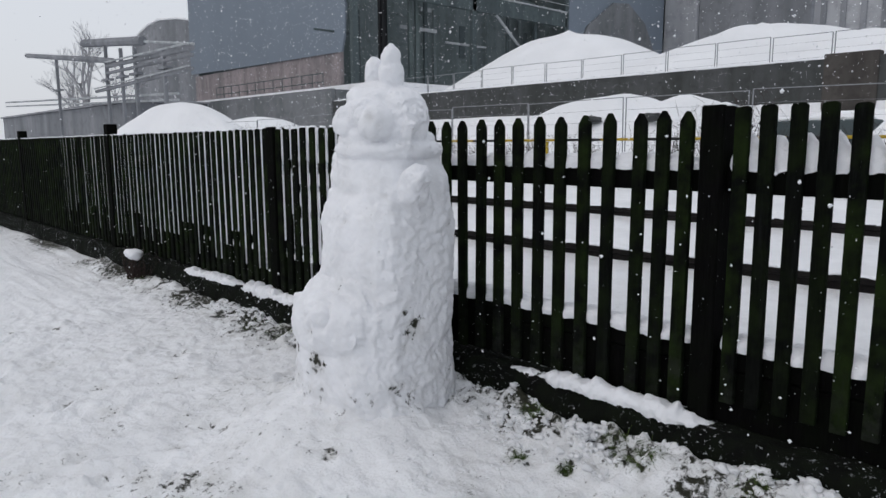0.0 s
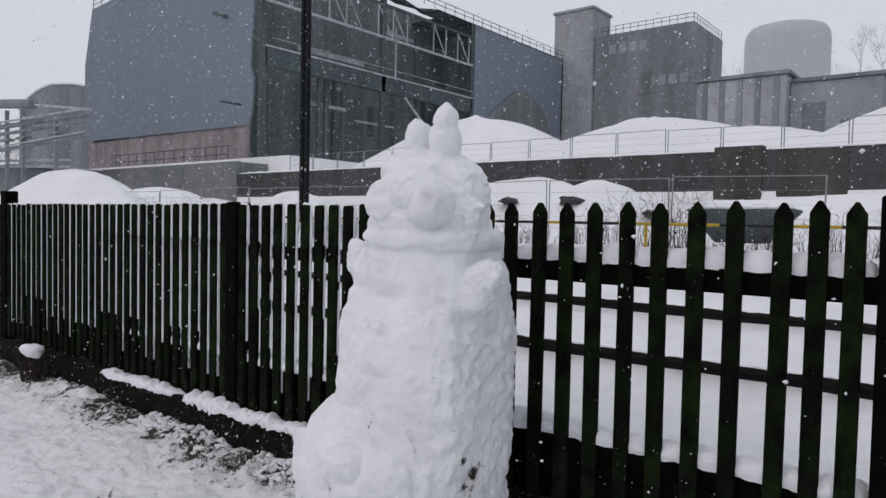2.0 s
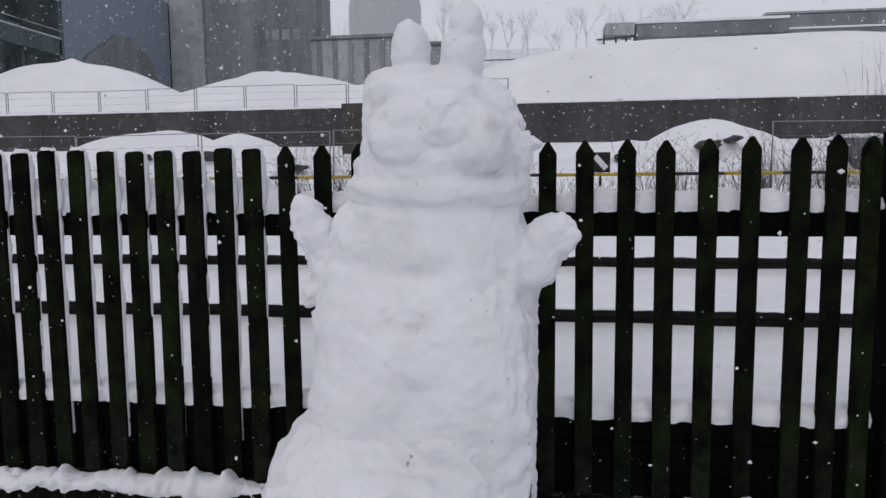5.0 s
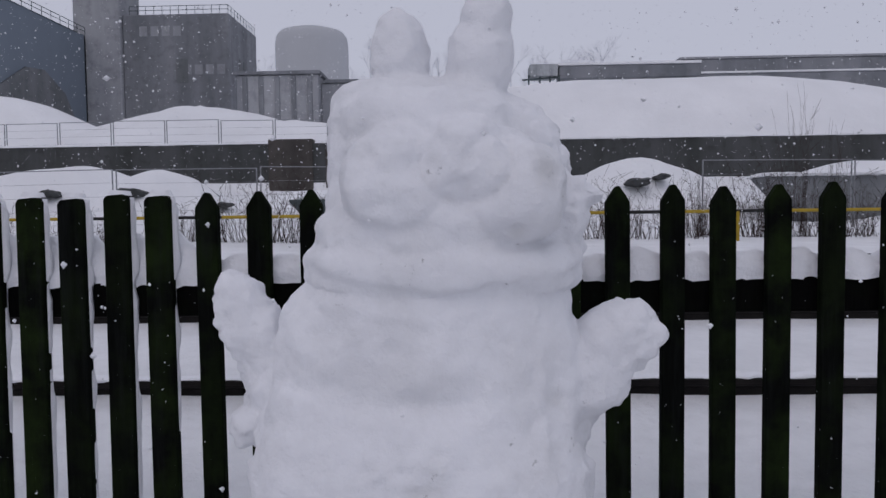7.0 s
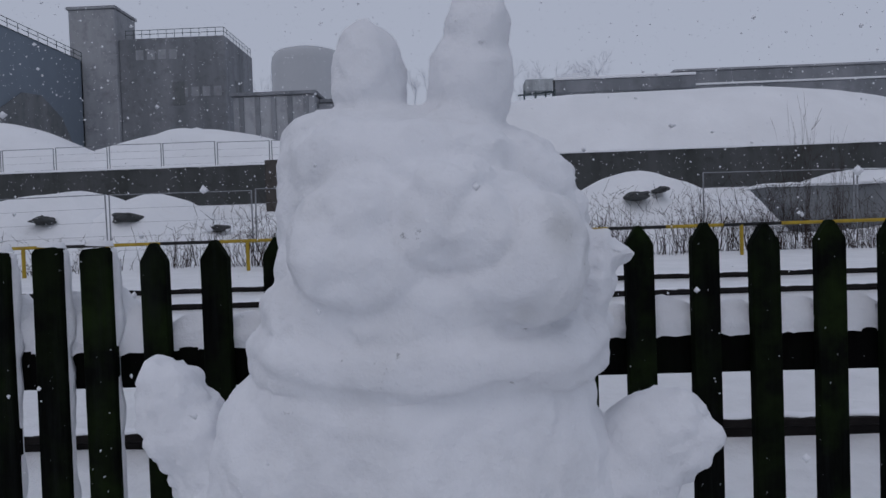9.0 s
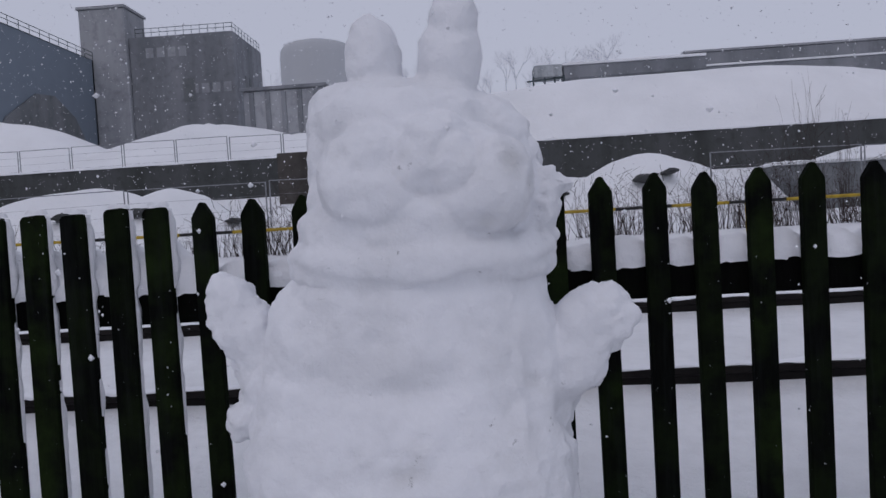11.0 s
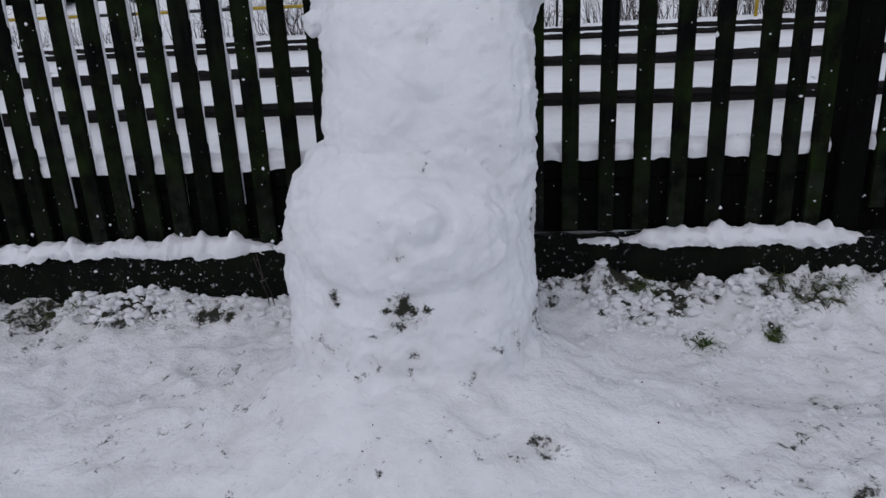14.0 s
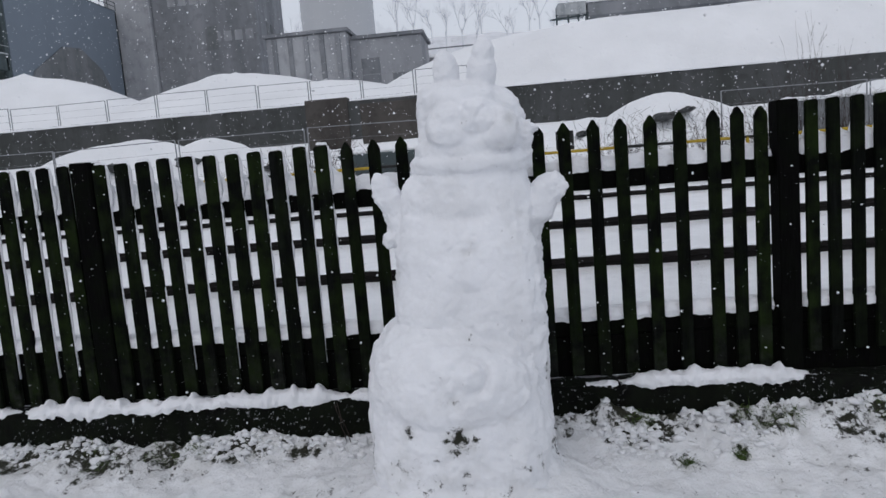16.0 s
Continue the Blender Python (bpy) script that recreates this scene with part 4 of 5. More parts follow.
# ---- snow piles and mounds ----
def pile(at, rx, ry, h, seed, power, label, group, rough=0.06):
    n_r, n_a = 26, 64
    verts, faces = [], []
    ang = np.linspace(0, math.tau, n_a, endpoint=False)
    for i in range(n_r):
        s = i / (n_r - 1)
        p = np.stack([at[0] + s * rx * np.cos(ang), at[1] + s * ry * np.sin(ang), np.zeros(n_a)], 1)
        wob = 1 + 0.12 * fbm(np.stack([np.cos(ang) * 2, np.sin(ang) * 2, np.zeros(n_a)], 1), 1.0, seed)
        prof = (1 - s) if power == 1 else 0.5 * (1 + math.cos(math.pi * s ** power))
        if power == 1:
            prof = (1 - s) - 0.16 * math.exp(-(s / 0.22) ** 2)
        z = at[2] + h * prof + rough * h * fbm(p, rx * 0.35, seed + 5) * (1 - s) ** 0.5 - (1.2 if i == n_r - 1 else 0)
        for k in range(n_a):
            verts.append((at[0] + (p[k, 0] - at[0]) * wob[k], at[1] + (p[k, 1] - at[1]) * wob[k], z[k]))
    for i in range(n_r - 1):
        for k in range(n_a):
            m = (k + 1) % n_a
            faces.append((i * n_a + k, i * n_a + m, (i + 1) * n_a + m, (i + 1) * n_a + k))
    me = from_arrays("snow_mound", verts, faces, FAR_SNOW)
    return tagged(new("snow_mound", me), label, "snow mound", group)


HEAP = "heaps behind the wall"
pile((-44.0, 60, 6.2), 17.0, 13.5, 8.5, 1, 1, "steep cone-shaped heap covered in smooth snow", HEAP, 0.03)
pile((-24.0, 61, 6.2), 17.0, 14, 6.4, 2, 1, "broad low cone-shaped heap covered in snow", HEAP, 0.05)
pile((-15.0, 59, 6.2), 14.0, 12, 4.6, 3, 1, "low snow-covered heap with a rounded crest", HEAP, 0.05)
pile((17.0, 63, 6.0), 33.0, 16, 6.6, 4, 2.6, "long smooth snow-covered bank behind the wall", HEAP, 0.015)
pile((70.0, 66, 6.0), 40.0, 20, 7.4, 5, 1.5, "long smooth snow-covered bank behind the wall", HEAP, 0.03)
NEAR_HEAP = "mounds before the wall"
for x, y, rx, ry, h, seed in ((-15.6, 25, 6.0, 5, 1.85, 31), (-11.6, 24.5, 3.9, 5, 1.85, 12), (-5.5, 27, 5.0, 4, 0.8, 13), (6.3, 24, 4.3, 4.5, 1.75, 14), (3.6, 26, 3.6, 4, 1.1, 15),
                              (15.5, 25, 6.5, 5, 1.6, 16), (-3.0, 33, 8, 5, 0.9, 17), (-22, 26, 7, 5, 1.2, 18), (-38.3, 14.8, 10.5, 4.5, 3.0, 19), (-26.5, 15.5, 6, 4, 1.35, 20), (-18.8, 14.5, 3.4, 3, 1.7, 21),
                              (24, 27, 8, 5, 2.0, 22), (-43, 22, 9, 6, 2.0, 23), (1.5, 34, 9, 6, 0.9, 24)):
    pile((x, y, ground_at(x, y) - 0.15), rx, ry, h, seed, 1.15, "rounded mound of rubble deep in snow", NEAR_HEAP, 0.07)


def rock(at, size, seed, material, label):
    bm = bmesh.new()
    bmesh.ops.create_icosphere(bm, subdivisions=3, radius=1)
    p = np.array([v.co for v in bm.verts])
    d = 1 + 0.5 * fbm(p, 0.6, seed)
    for v, k in zip(bm.verts, d):
        v.co = Vector((at[0] + v.co.x * k * size[0], at[1] + v.co.y * k * size[1], at[2] + v.co.z * k * size[2]))
    return single("boulder", bm, material, label, "boulder", "boulders in the mounds")


for x, y, z, sx, seed in ((-14.4, 21.9, 2.22, 0.32, 1), (-11.3, 21.7, 2.20, 0.42, 2), (5.7, 21.2, 2.34, 0.36, 3), (6.5, 21.6, 2.52, 0.24, 4), (-17.3, 22.4, 1.9, 0.4, 5), (-8.6, 22.8, 1.8, 0.3, 6), (3.2, 23.4, 2.05, 0.25, 7)):
    rock((x, y, z), (sx, 0.5, sx * 0.42), seed, WALL, "dark rubble boulder sticking out of a snow mound")

stack = thing("slab_stack", (-2.4, 12.0, 0.9), "low dark stack of slabs with snow on top", "slab stack")
bm = box((-3.4, 11.7, 1.0), (-1.4, 12.5, 1.66), 0.03)
for v in bm.verts:
    if v.co.z < 1.3:
        v.co.x = -2.4 + (v.co.x + 2.4) * 0.45
part("slab", bm, STEEL, stack)
part("snow_cover", snow_ridge(-3.3, -1.5, 11.8, 12.5, 1.66, 0.10, 55, 0.06), FAR_SNOW, stack, "snow on the slabs", True)
bunker = thing("concrete_block", (11.0, 19.4, 1.0), "grey concrete block half buried in a snow slope", "concrete block")
bm = box((9.0, 19.1, 0.8), (13.6, 20.6, 2.38), 0.03)
for v in bm.verts:
    if v.co.z < 1.5 and v.co.x < 10:
        v.co.x += 1.4
part("block", bm, CONC_DARK, bunker)
part("snow_cover", snow_ridge(8.9, 13.7, 19.0, 20.7, 2.37, 0.13, 57, 0.1), FAR_SNOW, bunker, "snow on the block", True)


# ---- the wrecked hall ----
hall = thing("industrial_hall", (-98, 80, 8.4), "large wrecked grey-blue sheet-clad hall with an open truss side", "building")
X0, X1, Y0, Y1, ZB, ZC, ZT = -121.0, -73.0, 52.5, 131.0, 8.4, 13.6, 37.2
part("base_wall", box((X0, Y0 + 0.3, ZB), (X1 - 3.0, Y0 + 0.9, ZC), 0.05), PINKISH, hall, "pinkish stained rendered base")
bm = bmesh.new()
bottom = [(X0 - 1.0, ZC + 0.4), (-100.0, ZC + 0.1), (X1 - 2.2, ZC - 0.1)]
right = [(X1 - 1.5, ZC + 2), (X1 - 1.2, 19.5), (X1 - 1.9, 21.0), (X1 - 1.6, 26.0), (X1 - 0.9, 32.0), (X1 - 0.6, ZT + 1.3)]
left = [(X0 + 1.8, ZT - 1.2), (X0 - 0.8, 27.0)]
ring = bottom + right + left
f0 = [bm.verts.new((x, Y0, z)) for x, z in ring]
f1 = [bm.verts.new((x, Y0 + 0.3, z)) for x, z in ring]
bm.faces.new(f0)
bm.faces.new(f1[::-1])
for k in range(len(ring)):
    bm.faces.new((f0[k], f1[k], f1[(k + 1) % len(ring)], f0[(k + 1) % len(ring)]))
bmesh.ops.recalc_face_normals(bm, faces=bm.faces)
part("gable_cladding", bm, PANEL, hall, "plain grey-blue sheet cladding with a torn edge")
part("side_cladding", box((X1 - 0.3, 99.0, ZC + 4), (X1, Y1, ZT - 0.2)), PANEL, hall, "grey-blue sheet cladding on the side wall")
bm = bmesh.new()
shape = [(99.0, ZC), (Y1, ZC), (Y1 - 8, 24.5), (Y1 - 14, 27.5), (112.0, 27.0), (104.0, 22.0)]
f0 = [bm.verts.new((X1 + 0.05, y, z)) for y, z in shape]
f1 = [bm.verts.new((X1 + 0.4, y, z)) for y, z in shape]
bm.faces.new(f0)
bm.faces.new(f1)
for k in range(len(shape)):
    bm.faces.new((f0[k], f1[k], f1[(k + 1) % len(shape)], f0[(k + 1) % len(shape)]))
bmesh.ops.recalc_face_normals(bm, faces=bm.faces)
part("torn_panel", bm, CONC_DARK, hall, "darker bare panel where the sheeting is torn off")
part("back_wall", box((X0, Y0 + 1, ZB), (X0 + 0.4, Y1, ZT - 0.5)), INNER, hall)
part("end_wall", box((X0, Y1 - 0.4, ZB), (X1, Y1, ZT - 0.3)), INNER, hall)
# added wall: covers the sky behind the trusses to keep the opening dark
part("sky_screen_wall", box((X1 - 9.4, Y0 + 1, ZB), (X1 - 9.0, 100.0, ZT + 1.6)), INNER, hall)
part("inner_partition", box((X0 + 20, 100.0, ZB), (X1 - 0.5, 100.4, ZT - 1)), INNER, hall)
bm = bmesh.new()
edge = [Y0 + 0.3 + k * 3.2 for k in range(25)]
rr = random.Random(6)
low = [bm.verts.new((X0 if y > 92 else X1 - 2.0 - rr.uniform(0, 2), y, ZT - 0.4)) for y in edge]
sag = [bm.verts.new((X1 + 0.2, y, ZT - 0.3 - (rr.uniform(0, 1.6) if 14 < y - Y0 < 34 else 0))) for y in edge]
for k in range(len(edge) - 1):
    bm.faces.new((low[k], low[k + 1], sag[k + 1], sag[k]))
bmesh.ops.solidify(bm, geom=list(bm.faces), thickness=0.35)
part("roof", bm, INNER, hall, "sagging torn dark roof")
for y in (Y0 + 0.8, 75.6, 98.5):
    part("column", box((X1 - 0.8, y - 0.45, ZB), (X1 - 0.1, y + 0.45, ZT - 0.4), 0.03), STEEL, hall)
for y, z0, z1 in ((78.0, 23.5, 31.5),):
    part("pale_strut", box((X1 - 0.05, y - 0.12, z0), (X1 + 0.15, y + 0.12, z1)), PALE, hall)
part("crane_beam", box((X1 - 0.7, Y0 + 1, 21.2), (X1 - 0.1, 98.5, 23.6), 0.05), STEEL, hall, "green crane runway beam")
part("beam_snow", box((X1 - 0.75, Y0 + 1, 23.6), (X1 + 0.05, 98.5, 23.85), 0.05), PALE, hall, "snow line on the beam")
part("upper_chord", box((X1 - 0.35, Y0 + 1, 34.3), (X1 - 0.05, 98.5, 34.65)), STEEL, hall)
part("lower_chord", box((X1 - 0.35, Y0 + 1, 29.4), (X1 - 0.05, 98.5, 29.75)), PALE, hall)
for k in range(14):
    y = Y0 + 2 + k * 3.3
    if k in (5, 9):
        continue
    part("truss_post", rod((X1 - 0.2, y, 29.6), (X1 - 0.2, y, 34.5), 0.12, None, 6), PALE, hall)
    if k % 3 != 2:
        part("truss_diagonal", rod((X1 - 0.2, y, 34.4), (X1 - 0.2, y + 3.2, 29.7), 0.11, None, 6), PALE, hall)
part("bent_pipe", rod((X1 + 0.3, 80.0, 21.0), (X1 + 0.8, 84.5, 17.0), 0.22, None, 6), PALE, hall)
for k in range(5):
    part("ledge_rail", rod((X1 - 0.1, Y0 + 2 + k * 9, 24.9), (X1 - 0.1, Y0 + 10.5 + k * 9, 24.9), 0.06, None, 4), PALE, hall)
for k in range(6):
    y = 57 + k * 7.0
    part("hanging_sheet", box((X1 - 6 - k % 3 * 4, y, 10 + k % 2 * 5), (X1 - 5.8 - k % 3 * 4, y + 1.3, 20 - k % 3), 0.02), STEEL, hall)


rr = random.Random(31)
for k in range(16):
    y, z, d = rr.uniform(54, 97), rr.uniform(14, 33), rr.uniform(1.0, 8.0)
    part("inner_beam", box((X1 - d - 0.3, y - rr.uniform(1, 7), z), (X1 - d, y + rr.uniform(1, 7), z + rr.uniform(0.2, 0.6))), rr.choice((STEEL, PALE, INNER)), hall)
for k in range(9):
    y, d = rr.uniform(55, 97), rr.uniform(1.0, 8.5)
    part("inner_column", box((X1 - d - 0.4, y, ZB), (X1 - d, y + rr.uniform(0.4, 0.8), rr.uniform(18, 34))), rr.choice((STEEL, INNER)), hall)


def railing(parent, a, b, height, n, radius):
    a, b = Vector(a), Vector(b)
    up = Vector((0, 0, height))
    for s in (0.5, 1.0):
        part("handrail", rod(a + up * s, b + up * s, radius, None, 4), STEEL, parent)
    for k in range(n + 1):
        p = a.lerp(b, k / n)
        part("baluster", rod(p, p + up, radius, None, 4), STEEL, parent)


railing(hall, (X0 + 1.8, Y0 + 0.2, ZT - 1.2), (X1 - 0.6, Y0 + 0.2, ZT + 1.3), 1.5, 16, 0.07)
railing(hall, (X1, 82.0, ZT - 0.2), (X1, Y1, ZT - 0.2), 1.5, 18, 0.07)
railing(hall, (X0 + 14, Y0 - 2.5, ZB), (X1 - 3, Y0 - 2.5, ZB), 2.2, 12, 0.06)

# ---- concrete works beyond the hall ----
works = thing("concrete_works", (-56, 140, 8), "weathered grey concrete works block with a stair tower", "building")
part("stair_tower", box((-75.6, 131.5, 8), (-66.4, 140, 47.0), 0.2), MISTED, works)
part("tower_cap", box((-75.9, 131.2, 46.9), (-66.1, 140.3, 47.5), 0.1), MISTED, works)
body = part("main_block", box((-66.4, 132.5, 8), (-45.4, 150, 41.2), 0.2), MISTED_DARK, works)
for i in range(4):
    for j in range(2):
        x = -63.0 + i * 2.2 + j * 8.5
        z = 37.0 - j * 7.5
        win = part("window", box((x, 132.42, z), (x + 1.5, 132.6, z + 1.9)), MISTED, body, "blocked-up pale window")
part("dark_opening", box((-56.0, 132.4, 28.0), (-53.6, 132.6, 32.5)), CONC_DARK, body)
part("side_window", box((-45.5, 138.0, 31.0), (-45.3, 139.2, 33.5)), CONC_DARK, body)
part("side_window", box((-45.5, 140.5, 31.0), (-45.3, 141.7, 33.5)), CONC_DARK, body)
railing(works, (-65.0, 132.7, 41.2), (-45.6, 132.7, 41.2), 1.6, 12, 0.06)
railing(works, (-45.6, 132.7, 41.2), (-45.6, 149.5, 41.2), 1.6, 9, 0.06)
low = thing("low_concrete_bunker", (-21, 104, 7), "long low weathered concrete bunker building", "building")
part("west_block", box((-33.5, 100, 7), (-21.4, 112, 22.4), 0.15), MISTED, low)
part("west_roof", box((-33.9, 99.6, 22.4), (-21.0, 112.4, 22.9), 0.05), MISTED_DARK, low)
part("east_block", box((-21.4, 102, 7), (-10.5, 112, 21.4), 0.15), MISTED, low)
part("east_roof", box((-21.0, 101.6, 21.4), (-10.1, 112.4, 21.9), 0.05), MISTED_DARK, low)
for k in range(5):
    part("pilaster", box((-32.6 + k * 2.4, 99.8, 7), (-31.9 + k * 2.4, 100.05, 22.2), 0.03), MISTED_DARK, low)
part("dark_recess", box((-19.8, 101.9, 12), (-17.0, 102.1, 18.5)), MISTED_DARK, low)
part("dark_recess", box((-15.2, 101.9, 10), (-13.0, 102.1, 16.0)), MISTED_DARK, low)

tank = thing("storage_tank", (-43, 195, 9), "round storage tank, coloured pale for the snowfall haze", "tank")
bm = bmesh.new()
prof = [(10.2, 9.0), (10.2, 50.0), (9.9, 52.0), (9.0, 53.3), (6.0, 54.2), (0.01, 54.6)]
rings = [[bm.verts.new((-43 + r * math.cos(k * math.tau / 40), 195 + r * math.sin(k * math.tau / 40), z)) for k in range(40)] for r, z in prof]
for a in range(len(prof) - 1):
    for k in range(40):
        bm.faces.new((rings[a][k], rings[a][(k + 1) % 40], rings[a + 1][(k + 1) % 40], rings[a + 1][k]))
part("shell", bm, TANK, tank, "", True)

# ---- conveyor and long roof beyond the bank ----
conveyor = thing("conveyor_bridge", (20, 92, 14), "snow-covered conveyor bridge with a steel head frame", "conveyor")
part("gallery", box((12.5, 91, 19.3), (31.0, 94, 21.0), 0.1), MISTED_DARK, conveyor)
part("gallery_roof", box((12.3, 90.8, 21.0), (31.0, 94.2, 21.35), 0.05), FAR_SNOW, conveyor, "snow on the gallery roof")
part("head_house", box((8.6, 90.6, 19.6), (12.3, 94, 21.2), 0.1), PALE, conveyor)
for x in (8.2, 9.7, 11.0, 12.2):
    part("leg", rod((x, 91, 6.5), (x + 0.3, 91, 19.8), 0.14, None, 6), STEEL, conveyor)
for z in (18.2, 19.2):
    part("brace", rod((7.6, 91, z), (12.4, 91, z + 0.3), 0.12, None, 6), STEEL, conveyor)
store = thing("long_store", (55, 96, 14), "long low dark store building with snow along its eaves", "building")
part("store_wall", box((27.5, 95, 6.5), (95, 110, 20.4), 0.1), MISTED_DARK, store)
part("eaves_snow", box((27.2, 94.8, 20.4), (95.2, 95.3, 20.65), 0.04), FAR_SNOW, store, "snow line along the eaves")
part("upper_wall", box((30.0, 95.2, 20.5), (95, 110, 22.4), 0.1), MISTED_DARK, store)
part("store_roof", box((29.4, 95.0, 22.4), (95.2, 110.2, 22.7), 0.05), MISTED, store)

# ---- sheds and pipe bridge west of the hall ----
bridge = thing("pipe_bridge", (-90, 30, 2), "dark steel pipe bridge on trestle legs with snow on its pipes", "pipe bridge")
for p, q, rad, m in (((-106, 30, 15.7), (-84, 30, 13.7), 0.55, MISTED_DARK), ((-84, 30.2, 13.6), (-70.4, 30.2, 11.9), 0.16, PALE), ((-135, 29.5, 16.7), (-94.6, 30, 12.3), 0.38, MISTED_DARK),
                     ((-97, 30, 11.8), (-70.4, 30, 11.5), 0.30, MISTED_DARK), ((-97, 29.6, 12.25), (-70.4, 29.6, 11.95), 0.12, PALE), ((-97, 30, 10.9), (-70.5, 30, 10.8), 0.22, MISTED_DARK),
                     ((-102, 30, 8.8), (-70.7, 30, 9.4), 0.24, MISTED_DARK), ((-102, 29.7, 9.15), (-70.7, 29.7, 9.7), 0.09, PALE), ((-161, 31, 10.1), (-77, 31, 7.2), 0.16, PALE), ((-161, 31, 9.3), (-77, 31, 6.5), 0.14, PALE)):
    part("pipe", rod(p, q, rad, None, 8), m, bridge)
for x, top in ((-97.2, 14.4), (-91.6, 13.6), (-86.8, 13.2), (-78.0, 12.0), (-120.0, 14.8)):
    part("trestle_leg", box((x - 0.18, 29.8, 0.3), (x + 0.18, 30.2, top), 0.02), MISTED_DARK, bridge)
    part("cross_arm", box((x - 1.3, 29.6, 9.9), (x + 1.3, 30.4, 10.2), 0.02), MISTED_DARK, bridge)
arch = thing("arched_shed", (-160, 64, 8), "dark arched shed with snow along its curved roof", "building")
bm = bmesh.new()
bow = [(-178.0, 8.0), (-177.5, 25.5), (-172.0, 28.0), (-166.5, 29.2), (-160.0, 29.6), (-150.0, 28.6), (-138.0, 26.5), (-138.0, 8.0)]
f0 = [bm.verts.new((x, 62.4, z)) for x, z in bow]
f1 = [bm.verts.new((x, 76.0, z)) for x, z in bow]
bm.faces.new(f0)
bm.faces.new(f1[::-1])
for k in range(len(bow)):
    bm.faces.new((f0[k], f1[k], f1[(k + 1) % len(bow)], f0[(k + 1) % len(bow)]))
bmesh.ops.recalc_face_normals(bm, faces=bm.faces)
part("shed_wall", bm, MISTED_DARK, arch)
for (x0, z0), (x1, z1) in zip(bow[1:6], bow[2:7]):
    part("roof_snow", rod((x0, 62.3, z0 + 0.05), (x1, 62.3, z1 + 0.05), 0.25, None, 6), FAR_SNOW, arch, "snow along the roof edge")
lowshed = thing("low_brick_range", (-110, 38, 1), "low grey range of works buildings with snowy roofs", "building")
part("range_wall", box((-170, 32, 0.5), (-95, 44, 7.2), 0.1), MISTED_DARK, lowshed)
part("range_roof", box((-170.5, 31.5, 7.2), (-94.5, 44.5, 7.5), 0.1), MISTED, lowshed, "snowy roof")


# ---- distant bare trees ----
def bare_tree(seed, height):
    r = random.Random(seed)
    trunk, crown = bmesh.new(), bmesh.new()

    def grow(p, d, length, rad, depth):
        q = p + d * length
        add_rod(trunk if depth < 2 else crown, p, q, rad, rad * 0.62, 4 if depth > 1 else 6)
        if depth >= 5:
            return
        for _ in range(3 if depth < 4 else 2):
            e = (d + Vector((r.gauss(0, 0.42), r.gauss(0, 0.42), r.gauss(0.12, 0.2)))).normalized()
            grow(p.lerp(q, r.uniform(0.6, 1.0)), e, length * r.uniform(0.55, 0.8), rad * 0.55, depth + 1)

    grow(Vector((0, 0, -1.0)), Vector((0, 0, 1)), height * 0.34, height * 0.018, 0)
    return trunk, crown


trees = []
for seed, h in ((1, 30), (2, 26), (3, 34)):
    root = thing("bare_tree", (0, 0, 0), "bare frosted far-off tree, coloured paler for the snowfall haze", "tree", "distant trees")
    trunk, crown = bare_tree(seed, h)
    part("trunk", trunk, HAZED_FROST, root)
    part("crown", crown, HAZED_FROST, root)
    trees.append(root)
for k, (x, y, s) in enumerate(((-62, 215, 1.25), (-54, 206, 1.0), (-117, 33, 0.74), (-121, 34, 0.66), (-126, 35, 0.6), (-132, 36, 0.5), (-112, 36, 0.55), (-40, 210, 0.9), (-30, 214, 1.0))):
    copy_thing(trees[k % 3], Matrix.LocRotScale((x, y, 8.2 if y > 100 else 1.5), Euler((0, 0, k * 1.1)), (1, 1, 1)) @ Matrix.Scale(1, 4)).scale = (s, s, s)
hill_trees = random.Random(44)
for k in range(26):
    x = -72 + k * 5.0 + hill_trees.uniform(-2, 2)
    ob = copy_thing(trees[k % 3], Matrix.Translation((x, 248 + hill_trees.uniform(-5, 8), 44 + hill_trees.uniform(-3, 3))))
    ob.scale = [hill_trees.uniform(0.55, 0.85)] * 3
    ob.rotation_euler = (0, 0, k * 0.9)
    # hill trees take the near-white haze colour
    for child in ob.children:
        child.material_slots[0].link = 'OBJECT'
        child.material_slots[0].material = HAZED_WOOD
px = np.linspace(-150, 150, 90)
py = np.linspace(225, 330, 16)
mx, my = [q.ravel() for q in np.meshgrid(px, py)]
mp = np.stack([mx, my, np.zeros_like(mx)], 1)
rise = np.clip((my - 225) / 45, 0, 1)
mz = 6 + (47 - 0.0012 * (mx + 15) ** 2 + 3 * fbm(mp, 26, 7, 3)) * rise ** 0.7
tagged(new("backdrop_hill", from_arrays("backdrop_hill", np.stack([mx, my, mz], 1).tolist(), grid_faces(len(px), len(py)), HAZED_WOOD)), "snow-covered wooded hill, coloured near white for haze", "hill", "", "structure")
shed = thing("far_shed", (-5, 120, 8), "low grey shed with a snowy roof beyond the bank", "building")
part("shed_wall", box((-14.5, 118, 7), (4.0, 126, 20.2), 0.1), MISTED, shed)
part("shed_roof", box((-15.0, 117.5, 20.2), (4.5, 126.5, 20.7), 0.05), FAR_SNOW, shed, "snow on the shed roof")
part("roof_rail", rod((-15.0, 117.6, 21.6), (4.5, 117.6, 21.6), 0.12, None, 6), MISTED_DARK, shed)
for root in trees:
    for child in list(root.children):
        bpy.data.objects.remove(child)
    bpy.data.objects.remove(root)

